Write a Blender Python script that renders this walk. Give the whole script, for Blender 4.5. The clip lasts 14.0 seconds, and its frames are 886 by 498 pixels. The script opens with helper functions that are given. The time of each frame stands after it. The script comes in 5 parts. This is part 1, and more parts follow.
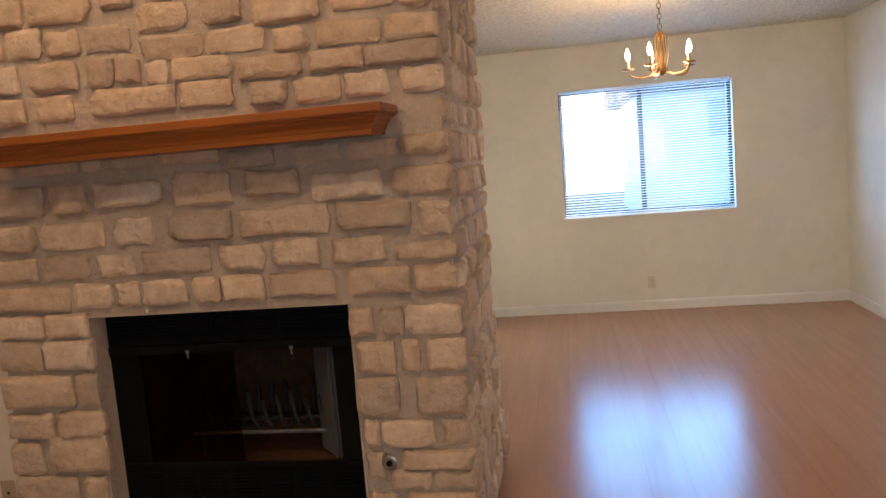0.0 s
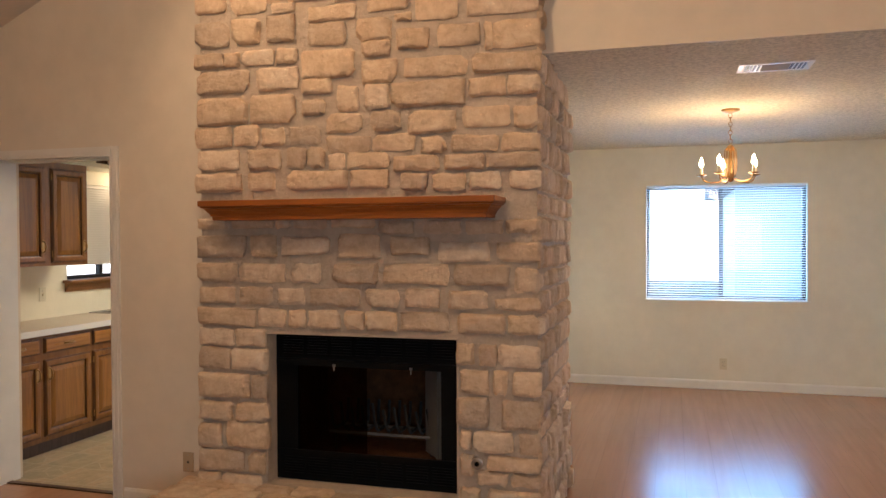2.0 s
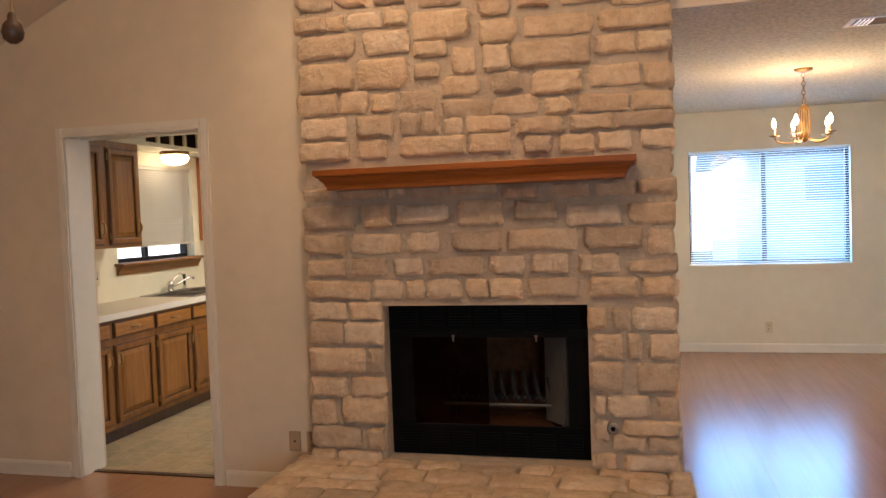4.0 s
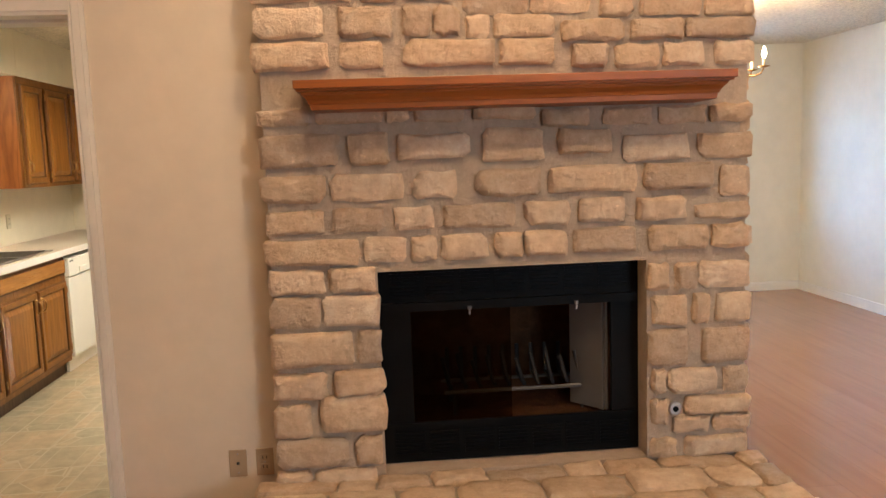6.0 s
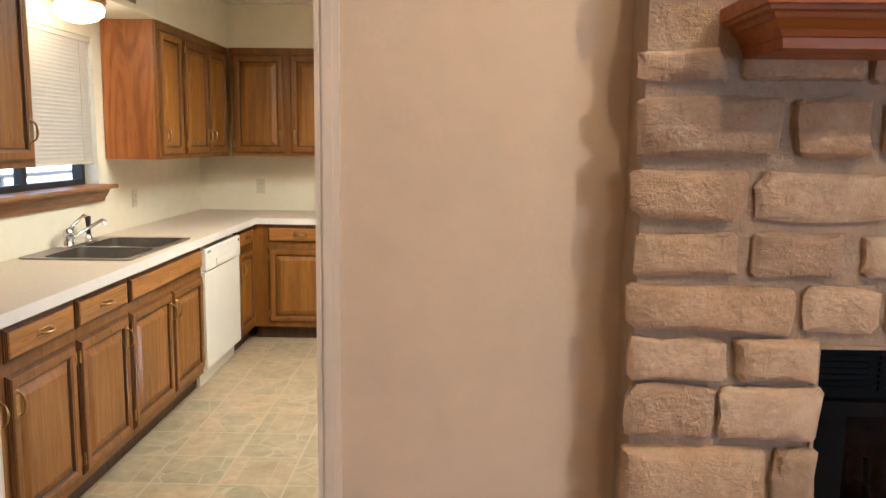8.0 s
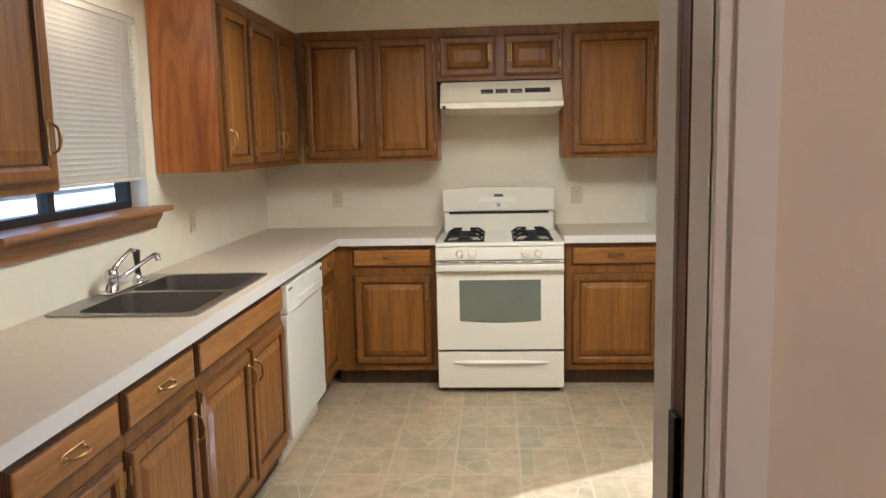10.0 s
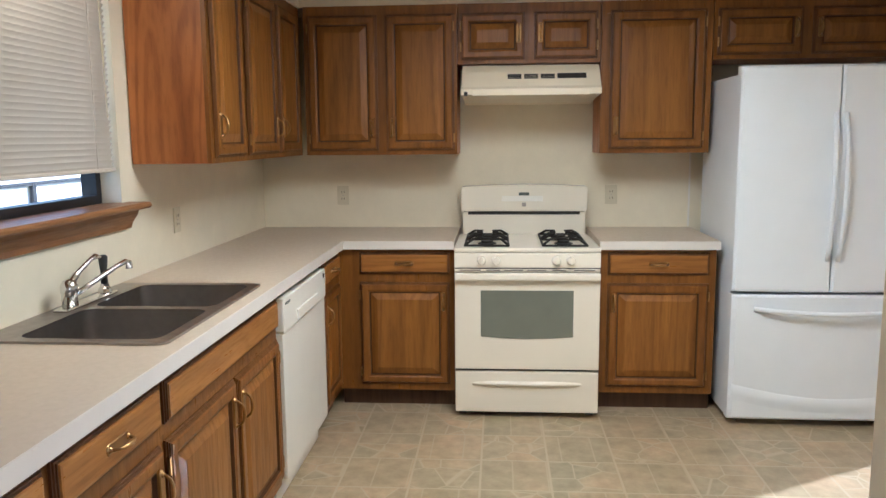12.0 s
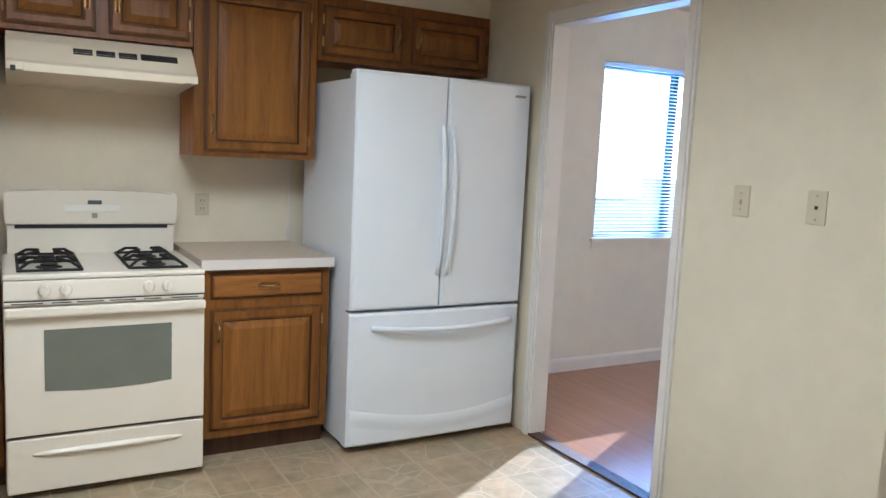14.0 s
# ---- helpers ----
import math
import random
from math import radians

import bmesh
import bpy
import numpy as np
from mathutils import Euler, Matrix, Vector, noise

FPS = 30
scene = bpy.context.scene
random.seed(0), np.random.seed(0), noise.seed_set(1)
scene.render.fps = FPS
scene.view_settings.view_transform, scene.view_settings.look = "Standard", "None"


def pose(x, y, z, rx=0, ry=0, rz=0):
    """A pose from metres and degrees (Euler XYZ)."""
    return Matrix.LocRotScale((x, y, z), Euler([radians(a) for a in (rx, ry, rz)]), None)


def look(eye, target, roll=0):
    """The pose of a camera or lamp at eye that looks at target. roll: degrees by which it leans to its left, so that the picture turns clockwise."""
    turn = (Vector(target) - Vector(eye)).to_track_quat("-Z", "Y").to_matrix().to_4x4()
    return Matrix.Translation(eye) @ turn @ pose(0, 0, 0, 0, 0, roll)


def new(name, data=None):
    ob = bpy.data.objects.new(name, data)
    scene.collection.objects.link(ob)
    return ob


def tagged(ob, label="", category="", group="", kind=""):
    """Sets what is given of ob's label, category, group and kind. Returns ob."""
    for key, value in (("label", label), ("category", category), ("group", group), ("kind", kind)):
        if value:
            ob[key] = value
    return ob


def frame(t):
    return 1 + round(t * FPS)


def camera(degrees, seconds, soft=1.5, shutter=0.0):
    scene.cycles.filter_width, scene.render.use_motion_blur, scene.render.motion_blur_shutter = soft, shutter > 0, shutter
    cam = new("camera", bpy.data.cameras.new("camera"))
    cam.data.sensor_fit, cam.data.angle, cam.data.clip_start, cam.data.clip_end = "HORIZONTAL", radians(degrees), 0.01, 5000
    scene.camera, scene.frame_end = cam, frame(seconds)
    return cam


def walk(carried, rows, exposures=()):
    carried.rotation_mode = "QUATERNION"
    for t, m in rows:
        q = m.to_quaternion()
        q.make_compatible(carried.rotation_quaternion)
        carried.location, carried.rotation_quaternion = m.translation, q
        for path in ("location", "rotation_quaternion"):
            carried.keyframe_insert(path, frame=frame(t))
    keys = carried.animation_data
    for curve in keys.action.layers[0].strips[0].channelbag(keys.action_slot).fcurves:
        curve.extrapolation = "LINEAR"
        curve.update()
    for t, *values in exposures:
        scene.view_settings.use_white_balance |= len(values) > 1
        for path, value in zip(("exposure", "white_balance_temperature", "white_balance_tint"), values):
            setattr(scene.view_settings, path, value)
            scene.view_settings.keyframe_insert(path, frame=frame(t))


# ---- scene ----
cam = camera(59.4, 14.0)
PATH = [
    (0, (0.106, -0.085, 1.584), (-0.23, 1.874, 1.356), -4.8),
    (0.5, (0.146, -0.406, 1.583), (-0.471, 1.483, 1.356), -2.2),
    (1, (0.184, -0.7, 1.588), (-0.42, 1.2, 1.432), -1.2),
    (1.5, (0.247, -0.897, 1.621), (-0.317, 1.021, 1.558), -0.5),
    (2, (0.301, -1.09, 1.599), (-0.267, 0.828, 1.567), -0.3),
    (2.5, (0.227, -1.285, 1.614), (-0.385, 0.619, 1.597), -0.8),
    (3, (0.097, -1.448, 1.58), (-0.532, 0.45, 1.575), -1.2),
    (3.5, (-0.143, -1.394, 1.524), (-0.74, 0.515, 1.484), -0.9),
    (3.7, (-0.279, -1.327, 1.538), (-0.843, 0.591, 1.481), -1.3),
    (5.8, (-1.695, -0.406, 1.528), (-1.574, 1.577, 1.296), -2.1),
    (6, (-1.806, -0.311, 1.514), (-1.647, 1.669, 1.277), -2.0),
    (6.5, (-2.073, 0.018, 1.507), (-1.897, 1.994, 1.254), -3.1),
    (7, (-2.359, 0.332, 1.501), (-2.235, 2.313, 1.254), -2.5),
    (7.5, (-2.518, 0.681, 1.5), (-2.422, 2.661, 1.238), -1.8),
    (8, (-2.626, 1.028, 1.514), (-2.657, 3.008, 1.24), 0.7),
    (8.2, (-2.656, 1.152, 1.495), (-2.738, 3.131, 1.217), 0.9),
    (10.3, (-3.197, 2.226, 1.502), (-3.337, 4.203, 1.231), -1.4),
    (10.5, (-3.217, 2.277, 1.504), (-3.364, 4.252, 1.226), -1.5),
    (11, (-3.253, 2.448, 1.502), (-3.507, 4.412, 1.225), -1.5),
    (11.5, (-3.253, 2.611, 1.501), (-3.598, 4.564, 1.24), -1.2),
    (12, (-3.275, 2.678, 1.481), (-3.419, 4.653, 1.196), -0.5),
    (12.5, (-3.421, 2.732, 1.504), (-3.139, 4.69, 1.208), -0.9),
    (13, (-3.577, 2.81, 1.513), (-3.01, 4.706, 1.224), -0.5),
    (13.5, (-3.569, 3.037, 1.458), (-2.749, 4.839, 1.18), 1.6),
    (14, (-3.494, 3.311, 1.444), (-2.513, 5.037, 1.203), 2.7),
]
EXPOSURES = [(0, 1.4, 5900, 11), (3.5, 1.42, 6000, 11), (6, 2.05, 5850, 9), (7, 2.3, 5600, 9), (8, 2.15, 5350, 9), (10.3, 1.62, 4950, 10), (11.5, 1.6, 4900, 11), (13, 1.6, 4650, 10), (14, 1.5, 4600, 10)]
walk(cam, [(t, look(eye, target, roll)) for t, eye, target, roll in PATH], EXPOSURES)

# ---- world, sun, exposure ----
SUN_FROM = Vector((0.867, 0.497, 0.43)).normalized()
world = bpy.data.worlds.new("world")
scene.world = world
world.use_nodes = True
wn = world.node_tree
sky = wn.nodes.new("ShaderNodeTexSky")
sky.sky_type = "NISHITA"
sky.sun_disc = False
sky.sun_elevation = math.asin(SUN_FROM.z)
sky.sun_rotation = math.atan2(SUN_FROM.x, SUN_FROM.y)
wn.links.new(sky.outputs[0], wn.nodes["Background"].inputs[0])
wn.nodes["Background"].inputs[1].default_value = 0.15


def lamp(name, kind, m, energy, color, size=0.1, size_y=None):
    d = bpy.data.lights.new(name, kind)
    d.energy, d.color = energy, color
    if kind == "AREA":
        d.size = size
        if size_y:
            d.shape, d.size_y = "RECTANGLE", size_y
    elif kind == "SUN":
        d.angle = radians(size)
    else:
        d.shadow_soft_size = size
    ob = new(name, d)
    ob.matrix_world = m
    return ob


WARM = (1.0, 0.67, 0.385)
lamp("sun", "SUN", look(SUN_FROM * 10, (0, 0, 0)), 5.0, (1.0, 0.93, 0.84), 0.5)
lamp("dining_window_daylight", "AREA", pose(0.81, 7.53, 1.53, -90, 0, 0), 22, (0.19, 0.50, 1.0), 1.55, 1.15)
LIVING_LAMP, SPOT_AT = (-0.85, 0.3, 3.75), (-2.12, 1.72, 3.5)
lamp("living_lamp_light", "POINT", pose(*LIVING_LAMP), 37, WARM, 0.06)
spot = lamp("fireplace_spot_light", "SPOT", look(SPOT_AT, (-1.65, 2.7, 2.25)), 17, WARM, 0.05)
spot.data.spot_size, spot.data.spot_blend = radians(95), 1.0
lamp("living_window_daylight", "AREA", pose(1.5, -3.97, 1.4, 90, 0, 0), 21, (0.72, 0.86, 1.0), 1.7, 1.4)
lamp("chandelier_light", "POINT", pose(0.7, 5.05, 2.03), 14.5, (1.0, 0.66, 0.36), 0.24)
lamp("kitchen_box_light", "AREA", pose(-3.05, 5.2, 2.385), 13.5, (1.0, 0.87, 0.65), 1.0, 1.05).data.spread = radians(164)
lamp("sink_dome_light", "POINT", pose(-4.53, 5.02, 2.02), 0.55, (1.0, 0.76, 0.48), 0.06)


# ---- materials ----
def mat(name, color, rough=0.5, metal=0.0, spec=0.5):
    m = bpy.data.materials.new(name)
    m.use_nodes = True
    b = m.node_tree.nodes["Principled BSDF"]
    b.inputs["Base Color"].default_value = (*color, 1)
    b.inputs["Roughness"].default_value = rough
    b.inputs["Metallic"].default_value = metal
    b.inputs["Specular IOR Level"].default_value = spec
    return m


def nodes_of(m):
    return m.node_tree, m.node_tree.nodes["Principled BSDF"]


def coords(nt, scale=(1, 1, 1), world_space=False):
    mp = nt.nodes.new("ShaderNodeMapping")
    mp.inputs["Scale"].default_value = scale
    if world_space:
        src = nt.nodes.new("ShaderNodeNewGeometry").outputs["Position"]
    else:
        src = nt.nodes.new("ShaderNodeTexCoord").outputs["Object"]
    nt.links.new(src, mp.inputs[0])
    return mp.outputs[0]


def noise_tex(nt, vec, scale, detail=4.0, rough=0.5):
    n = nt.nodes.new("ShaderNodeTexNoise")
    n.inputs["Scale"].default_value, n.inputs["Detail"].default_value = scale, detail
    n.inputs["Roughness"].default_value = rough
    nt.links.new(vec, n.inputs["Vector"])
    return n.outputs[0]


def ramp(nt, fac, stops):
    r = nt.nodes.new("ShaderNodeValToRGB")
    e = r.color_ramp.elements
    while len(e) < len(stops):
        e.new(0.5)
    for el, (p, c) in zip(e, stops):
        el.position, el.color = p, (*c, 1) if len(c) == 3 else c
    nt.links.new(fac, r.inputs[0])
    return r.outputs[0]


def mixc(nt, fac, a, b, mode="MIX"):
    m = nt.nodes.new("ShaderNodeMix")
    m.data_type, m.blend_type = "RGBA", mode
    for i, v in ((0, fac), (6, a), (7, b)):
        if isinstance(v, (int, float)):
            m.inputs[i].default_value = v
        elif isinstance(v, tuple):
            m.inputs[i].default_value = (*v, 1)
        else:
            nt.links.new(v, m.inputs[i])
    return m.outputs[2]


def bump(nt, bsdf, height, strength=0.3, dist=0.005):
    b = nt.nodes.new("ShaderNodeBump")
    b.inputs["Strength"].default_value, b.inputs["Distance"].default_value = strength, dist
    nt.links.new(height, b.inputs["Height"])
    nt.links.new(b.outputs[0], bsdf.inputs["Normal"])


def shade(c, k):
    return tuple(min(1, v * k) for v in c)


def paint(name, color, rough=0.6, tex=0.25):
    m = mat(name, color, rough, spec=0.3)
    nt, b = nodes_of(m)
    v = coords(nt, world_space=True)
    big = ramp(nt, noise_tex(nt, v, 1.3, 3), [(0.3, shade(color, 0.95)), (0.7, shade(color, 1.04))])
    small = ramp(nt, noise_tex(nt, v, 8, 4, 0.6), [(0.3, (0.965, 0.965, 0.96)), (0.7, (1.03, 1.03, 1.03))])
    nt.links.new(mixc(nt, 1.0, big, small, "MULTIPLY"), b.inputs["Base Color"])
    bump(nt, b, noise_tex(nt, v, 60, 4, 0.6), tex, 0.003)
    return m


def popcorn(name, color):
    m = mat(name, color, 0.9, spec=0.1)
    nt, b = nodes_of(m)
    v = coords(nt, world_space=True)
    n = noise_tex(nt, v, 42, 5, 0.7)
    nt.links.new(ramp(nt, n, [(0.38, shade(color, 0.74)), (0.58, shade(color, 1.05))]), b.inputs["Base Color"])
    bump(nt, b, n, 1.0, 0.012)
    return m


def wood(name, light, dark, axis="z", rough=0.33, scale=1.0, cathedral=False):
    m = mat(name, light, rough, spec=0.42)
    nt, b = nodes_of(m)
    st = {"z": (9, 9, 1.5 if cathedral else 0.7), "x": (0.7, 9, 9), "y": (9, 0.7, 9)}[axis]
    v = coords(nt, tuple(s * scale for s in st))
    info = nt.nodes.new("ShaderNodeObjectInfo")
    add = nt.nodes.new("ShaderNodeVectorMath")
    add.operation = "ADD"
    sc = nt.nodes.new("ShaderNodeVectorMath")
    sc.operation = "SCALE"
    sc.inputs[0].default_value = (7.3, 3.1, 11.7)
    nt.links.new(info.outputs["Random"], sc.inputs["Scale"])
    nt.links.new(v, add.inputs[0])
    nt.links.new(sc.outputs[0], add.inputs[1])
    vec = add.outputs[0]
    n1 = noise_tex(nt, vec, 1.0, 5, 0.6)
    soft = noise_tex(nt, vec, 0.7 if cathedral else 0.5, 1.5, 0.4)
    mul, sine = nt.nodes.new("ShaderNodeMath"), nt.nodes.new("ShaderNodeMath")
    mul.operation, sine.operation = "MULTIPLY", "SINE"
    mul.inputs[1].default_value = 120.0 if cathedral else 60.0
    nt.links.new(soft, mul.inputs[0])
    nt.links.new(mul.outputs[0], sine.inputs[0])
    fine = noise_tex(nt, vec, 9.0, 3, 0.7)
    base = mixc(nt, ramp(nt, n1, [(0.25, (0, 0, 0)), (0.75, (1, 1, 1))]), dark, light)
    ring = mixc(nt, 0.42 if cathedral else 0.3, base, mixc(nt, 1.0, base, ramp(nt, sine.outputs[0], [(0.0, (1, 1, 1)), (0.85, (0.5, 0.42, 0.34))]), "MULTIPLY"))
    col = mixc(nt, 0.5, ring, mixc(nt, 1.0, ring, ramp(nt, fine, [(0.35, (0.6, 0.58, 0.55)), (0.55, (1, 1, 1))]), "MULTIPLY"))
    nt.links.new(col, b.inputs["Base Color"])
    nt.links.new(ramp(nt, fine, [(0.3, (rough + 0.14,) * 3), (0.7, (rough - 0.04,) * 3)]), b.inputs["Roughness"])
    bump(nt, b, fine, 0.12, 0.001)
    return m


def stone_mat(name, cols, rand=True):
    m = mat(name, cols[0], 0.9, spec=0.15)
    nt, b = nodes_of(m)
    v = coords(nt, world_space=True)
    n = noise_tex(nt, v, 17, 7, 0.7)
    c = ramp(nt, n, [(0.25, cols[0]), (0.5, cols[1]), (0.75, cols[2])])
    if rand:
        info = nt.nodes.new("ShaderNodeObjectInfo")
        tint = ramp(nt, info.outputs["Random"], [(0.0, (0.8, 0.78, 0.77)), (0.3, (0.98, 0.92, 0.84)), (0.65, (1.05, 0.99, 0.9)), (1.0, (1.16, 1.16, 1.15))])
        c = mixc(nt, 1.0, c, tint, "MULTIPLY")
    chips = ramp(nt, noise_tex(nt, v, 38, 5, 0.75), [(0.60, (0, 0, 0)), (0.70, (1, 1, 1))])
    c = mixc(nt, mixc(nt, 1.0, chips, (0.6, 0.6, 0.6), "MULTIPLY"), c, mixc(nt, 1.0, c, (1.4, 1.42, 1.45), "MULTIPLY"))
    nt.links.new(c, b.inputs["Base Color"])
    mixh = nt.nodes.new("ShaderNodeMath")
    mixh.operation = "ADD"
    nt.links.new(noise_tex(nt, v, 34, 7, 0.75), mixh.inputs[0])
    nt.links.new(noise_tex(nt, v, 13, 4, 0.65), mixh.inputs[1])
    bump(nt, b, mixh.outputs[0], 0.9, 0.022)
    return m


def plain(name, color, rough=0.4, metal=0.0, spec=0.5, var=0.05, scale=6):
    m = mat(name, color, rough, metal, spec)
    nt, b = nodes_of(m)
    v = coords(nt)
    n = noise_tex(nt, v, scale, 4)
    nt.links.new(ramp(nt, n, [(0.3, shade(color, 1 - var)), (0.7, shade(color, 1 + var))]), b.inputs["Base Color"])
    nt.links.new(ramp(nt, n, [(0.3, (rough * 1.12,) * 3), (0.7, (rough * 0.9,) * 3)]), b.inputs["Roughness"])
    return m


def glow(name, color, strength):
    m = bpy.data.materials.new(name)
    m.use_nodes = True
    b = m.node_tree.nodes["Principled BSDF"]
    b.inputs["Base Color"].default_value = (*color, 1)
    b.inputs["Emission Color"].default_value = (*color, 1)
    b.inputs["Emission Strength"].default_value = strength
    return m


def glass_mat(name, tint=(1, 1, 1), rough=0.0, gloss=0.06):
    m = bpy.data.materials.new(name)
    m.use_nodes = True
    nt = m.node_tree
    out = nt.nodes["Material Output"]
    nt.nodes.remove(nt.nodes["Principled BSDF"])
    tr, gl = nt.nodes.new("ShaderNodeBsdfTransparent"), nt.nodes.new("ShaderNodeBsdfGlossy")
    tr.inputs[0].default_value = (*tint, 1)
    gl.inputs["Roughness"].default_value = rough
    mx = nt.nodes.new("ShaderNodeMixShader")
    mx.inputs[0].default_value = gloss
    nt.links.new(tr.outputs[0], mx.inputs[1])
    nt.links.new(gl.outputs[0], mx.inputs[2])
    nt.links.new(mx.outputs[0], out.inputs[0])
    return m


def wood_floor():
    m = mat("laminate_floor", (0.3, 0.15, 0.07), 0.24, spec=0.5)
    nt, b = nodes_of(m)
    v = coords(nt, world_space=True)
    br = nt.nodes.new("ShaderNodeTexBrick")
    br.offset = 0.37
    br.inputs["Scale"].default_value = 1.0
    br.inputs["Mortar Size"].default_value = 0.0018
    br.inputs["Brick Width"].default_value, br.inputs["Row Height"].default_value = 1.2, 0.19
    br.inputs["Color1"].default_value, br.inputs["Color2"].default_value = (0.37, 0.195, 0.11, 1), (0.355, 0.185, 0.1, 1)
    br.inputs["Mortar"].default_value = (0.3, 0.155, 0.086, 1)
    rot = nt.nodes.new("ShaderNodeMapping")
    rot.inputs["Rotation"].default_value = (0, 0, radians(90))
    nt.links.new(v, rot.inputs[0])
    nt.links.new(rot.outputs[0], br.inputs["Vector"])
    g = noise_tex(nt, coords(nt, (22, 1.1, 22), True), 1.0, 4, 0.6)
    c = mixc(nt, 1.0, br.outputs[0], ramp(nt, g, [(0.3, (0.92, 0.9, 0.88)), (0.7, (1.05, 1.04, 1.03))]), "MULTIPLY")
    nt.links.new(c, b.inputs["Base Color"])
    nt.links.new(ramp(nt, noise_tex(nt, v, 3, 4), [(0.3, (0.215,) * 3), (0.7, (0.255,) * 3)]), b.inputs["Roughness"])
    bump(nt, b, g, 0.05, 0.001)
    return m


def vinyl_floor():
    m = mat("sheet_vinyl", (0.5, 0.4, 0.26), 0.34, spec=0.4)
    nt, b = nodes_of(m)
    v = coords(nt, world_space=True)

    def bricks(w, h, off, mortar):
        br = nt.nodes.new("ShaderNodeTexBrick")
        br.offset = off
        br.inputs["Scale"].default_value = 1.0
        br.inputs["Mortar Size"].default_value, br.inputs["Mortar Smooth"].default_value = mortar, 0.3
        br.inputs["Brick Width"].default_value, br.inputs["Row Height"].default_value = w, h
        br.inputs["Color1"].default_value, br.inputs["Color2"].default_value = (0, 0, 0, 1), (1, 1, 1, 1)
        br.inputs["Mortar"].default_value = (0.5, 0.5, 0.5, 1)
        nt.links.new(v, br.inputs["Vector"])
        return br
    tile = bricks(0.305, 0.305, 0.0, 0.006)
    half = bricks(0.153, 0.305, 0.5, 0.004)
    vor = nt.nodes.new("ShaderNodeTexVoronoi")
    vor.feature = "DISTANCE_TO_EDGE"
    vor.inputs["Scale"].default_value = 6.5
    vor.inputs["Randomness"].default_value = 0.75
    nt.links.new(v, vor.inputs["Vector"])
    crack = ramp(nt, vor.outputs[0], [(0.012, (1, 1, 1)), (0.03, (0, 0, 0))])
    chk = nt.nodes.new("ShaderNodeTexChecker")
    chk.inputs["Scale"].default_value = 1 / 0.305
    chk.inputs[1].default_value, chk.inputs[2].default_value = (1, 1, 1, 1), (0, 0, 0, 1)
    nt.links.new(v, chk.inputs[0])
    n = noise_tex(nt, v, 5, 5, 0.6)
    base = ramp(nt, n, [(0.3, (0.32, 0.265, 0.165)), (0.5, (0.39, 0.315, 0.2)), (0.72, (0.45, 0.335, 0.215))])
    cells = nt.nodes.new("ShaderNodeTexVoronoi")
    cells.inputs["Scale"].default_value, cells.inputs["Randomness"].default_value = 6.5, 0.75
    nt.links.new(v, cells.inputs["Vector"])
    toned = ramp(nt, cells.outputs[1], [(0.15, (0.88, 0.905, 0.905)), (0.5, (1.0, 1.0, 1.0)), (0.85, (1.09, 1.02, 0.98))])
    halved = ramp(nt, half.outputs[0], [(0.0, (0.9, 0.92, 0.92)), (1.0, (1.07, 1.01, 0.98))])
    blot = ramp(nt, noise_tex(nt, v, 14, 4, 0.65), [(0.3, (0.8, 0.8, 0.78)), (0.7, (1.13, 1.13, 1.12))])
    base = mixc(nt, 1.0, base, mixc(nt, chk.outputs[0], halved, toned), "MULTIPLY")
    base = mixc(nt, 1.0, base, blot, "MULTIPLY")
    base = mixc(nt, 0.22, base, mixc(nt, 1.0, base, ramp(nt, tile.outputs[0], [(0.0, (0.75, 0.85, 0.85)), (1.0, (1.15, 1.0, 0.9))]), "MULTIPLY"))
    line = (0.44, 0.36, 0.242)
    base = mixc(nt, mixc(nt, 1.0, crack, chk.outputs[0], "MULTIPLY"), base, line)
    inv = mixc(nt, 1.0, half.outputs[1], mixc(nt, 1.0, (1.0, 1.0, 1.0), chk.outputs[0], "SUBTRACT"), "MULTIPLY")
    base = mixc(nt, mixc(nt, 1.0, inv, (0.7, 0.7, 0.7), "MULTIPLY"), base, line)
    base = mixc(nt, tile.outputs[1], base, line)
    nt.links.new(base, b.inputs["Base Color"])
    bump(nt, b, n, 0.15, 0.002)
    return m


WALL = paint("wall_paint", (0.69, 0.59, 0.455))
KWALL = paint("kitchen_wall_paint", (0.75, 0.69, 0.535), 0.5)
DWALL = paint("dining_wall_paint", (0.74, 0.715, 0.61))
CEIL = popcorn("ceiling_texture", (0.74, 0.675, 0.535))
LCEIL = paint("living_ceiling_paint", (0.68, 0.60, 0.49), 0.8)
TRIM = paint("trim_paint", (0.74, 0.69, 0.6), 0.35, 0.08)
WHITE_TRIM = paint("white_trim_paint", (0.78, 0.76, 0.71), 0.4, 0.08)
STONE = stone_mat("limestone", ((0.55, 0.41, 0.28), (0.71, 0.56, 0.41), (0.82, 0.71, 0.57)))
MORTAR = stone_mat("mortar", ((0.50, 0.40, 0.30), (0.58, 0.465, 0.35), (0.65, 0.54, 0.42)), False)
OAK = wood("stained_oak", (0.285, 0.116, 0.0165), (0.155, 0.058, 0.008), "z", 0.3)
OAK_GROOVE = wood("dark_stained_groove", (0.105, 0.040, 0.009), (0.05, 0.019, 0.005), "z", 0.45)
# the oak again, darkened to put shade into the stepped door edges
OAK_EDGE_SHADE = wood("shaded_oak_edge", (0.17, 0.066, 0.013), (0.085, 0.032, 0.007), "z", 0.4)
OAK_PANEL = wood("stained_oak_panel", (0.335, 0.140, 0.0205), (0.185, 0.072, 0.010), "z", 0.34)
OAK_X = wood("stained_oak_across", (0.43, 0.190, 0.036), (0.25, 0.101, 0.018), "x", 0.3)
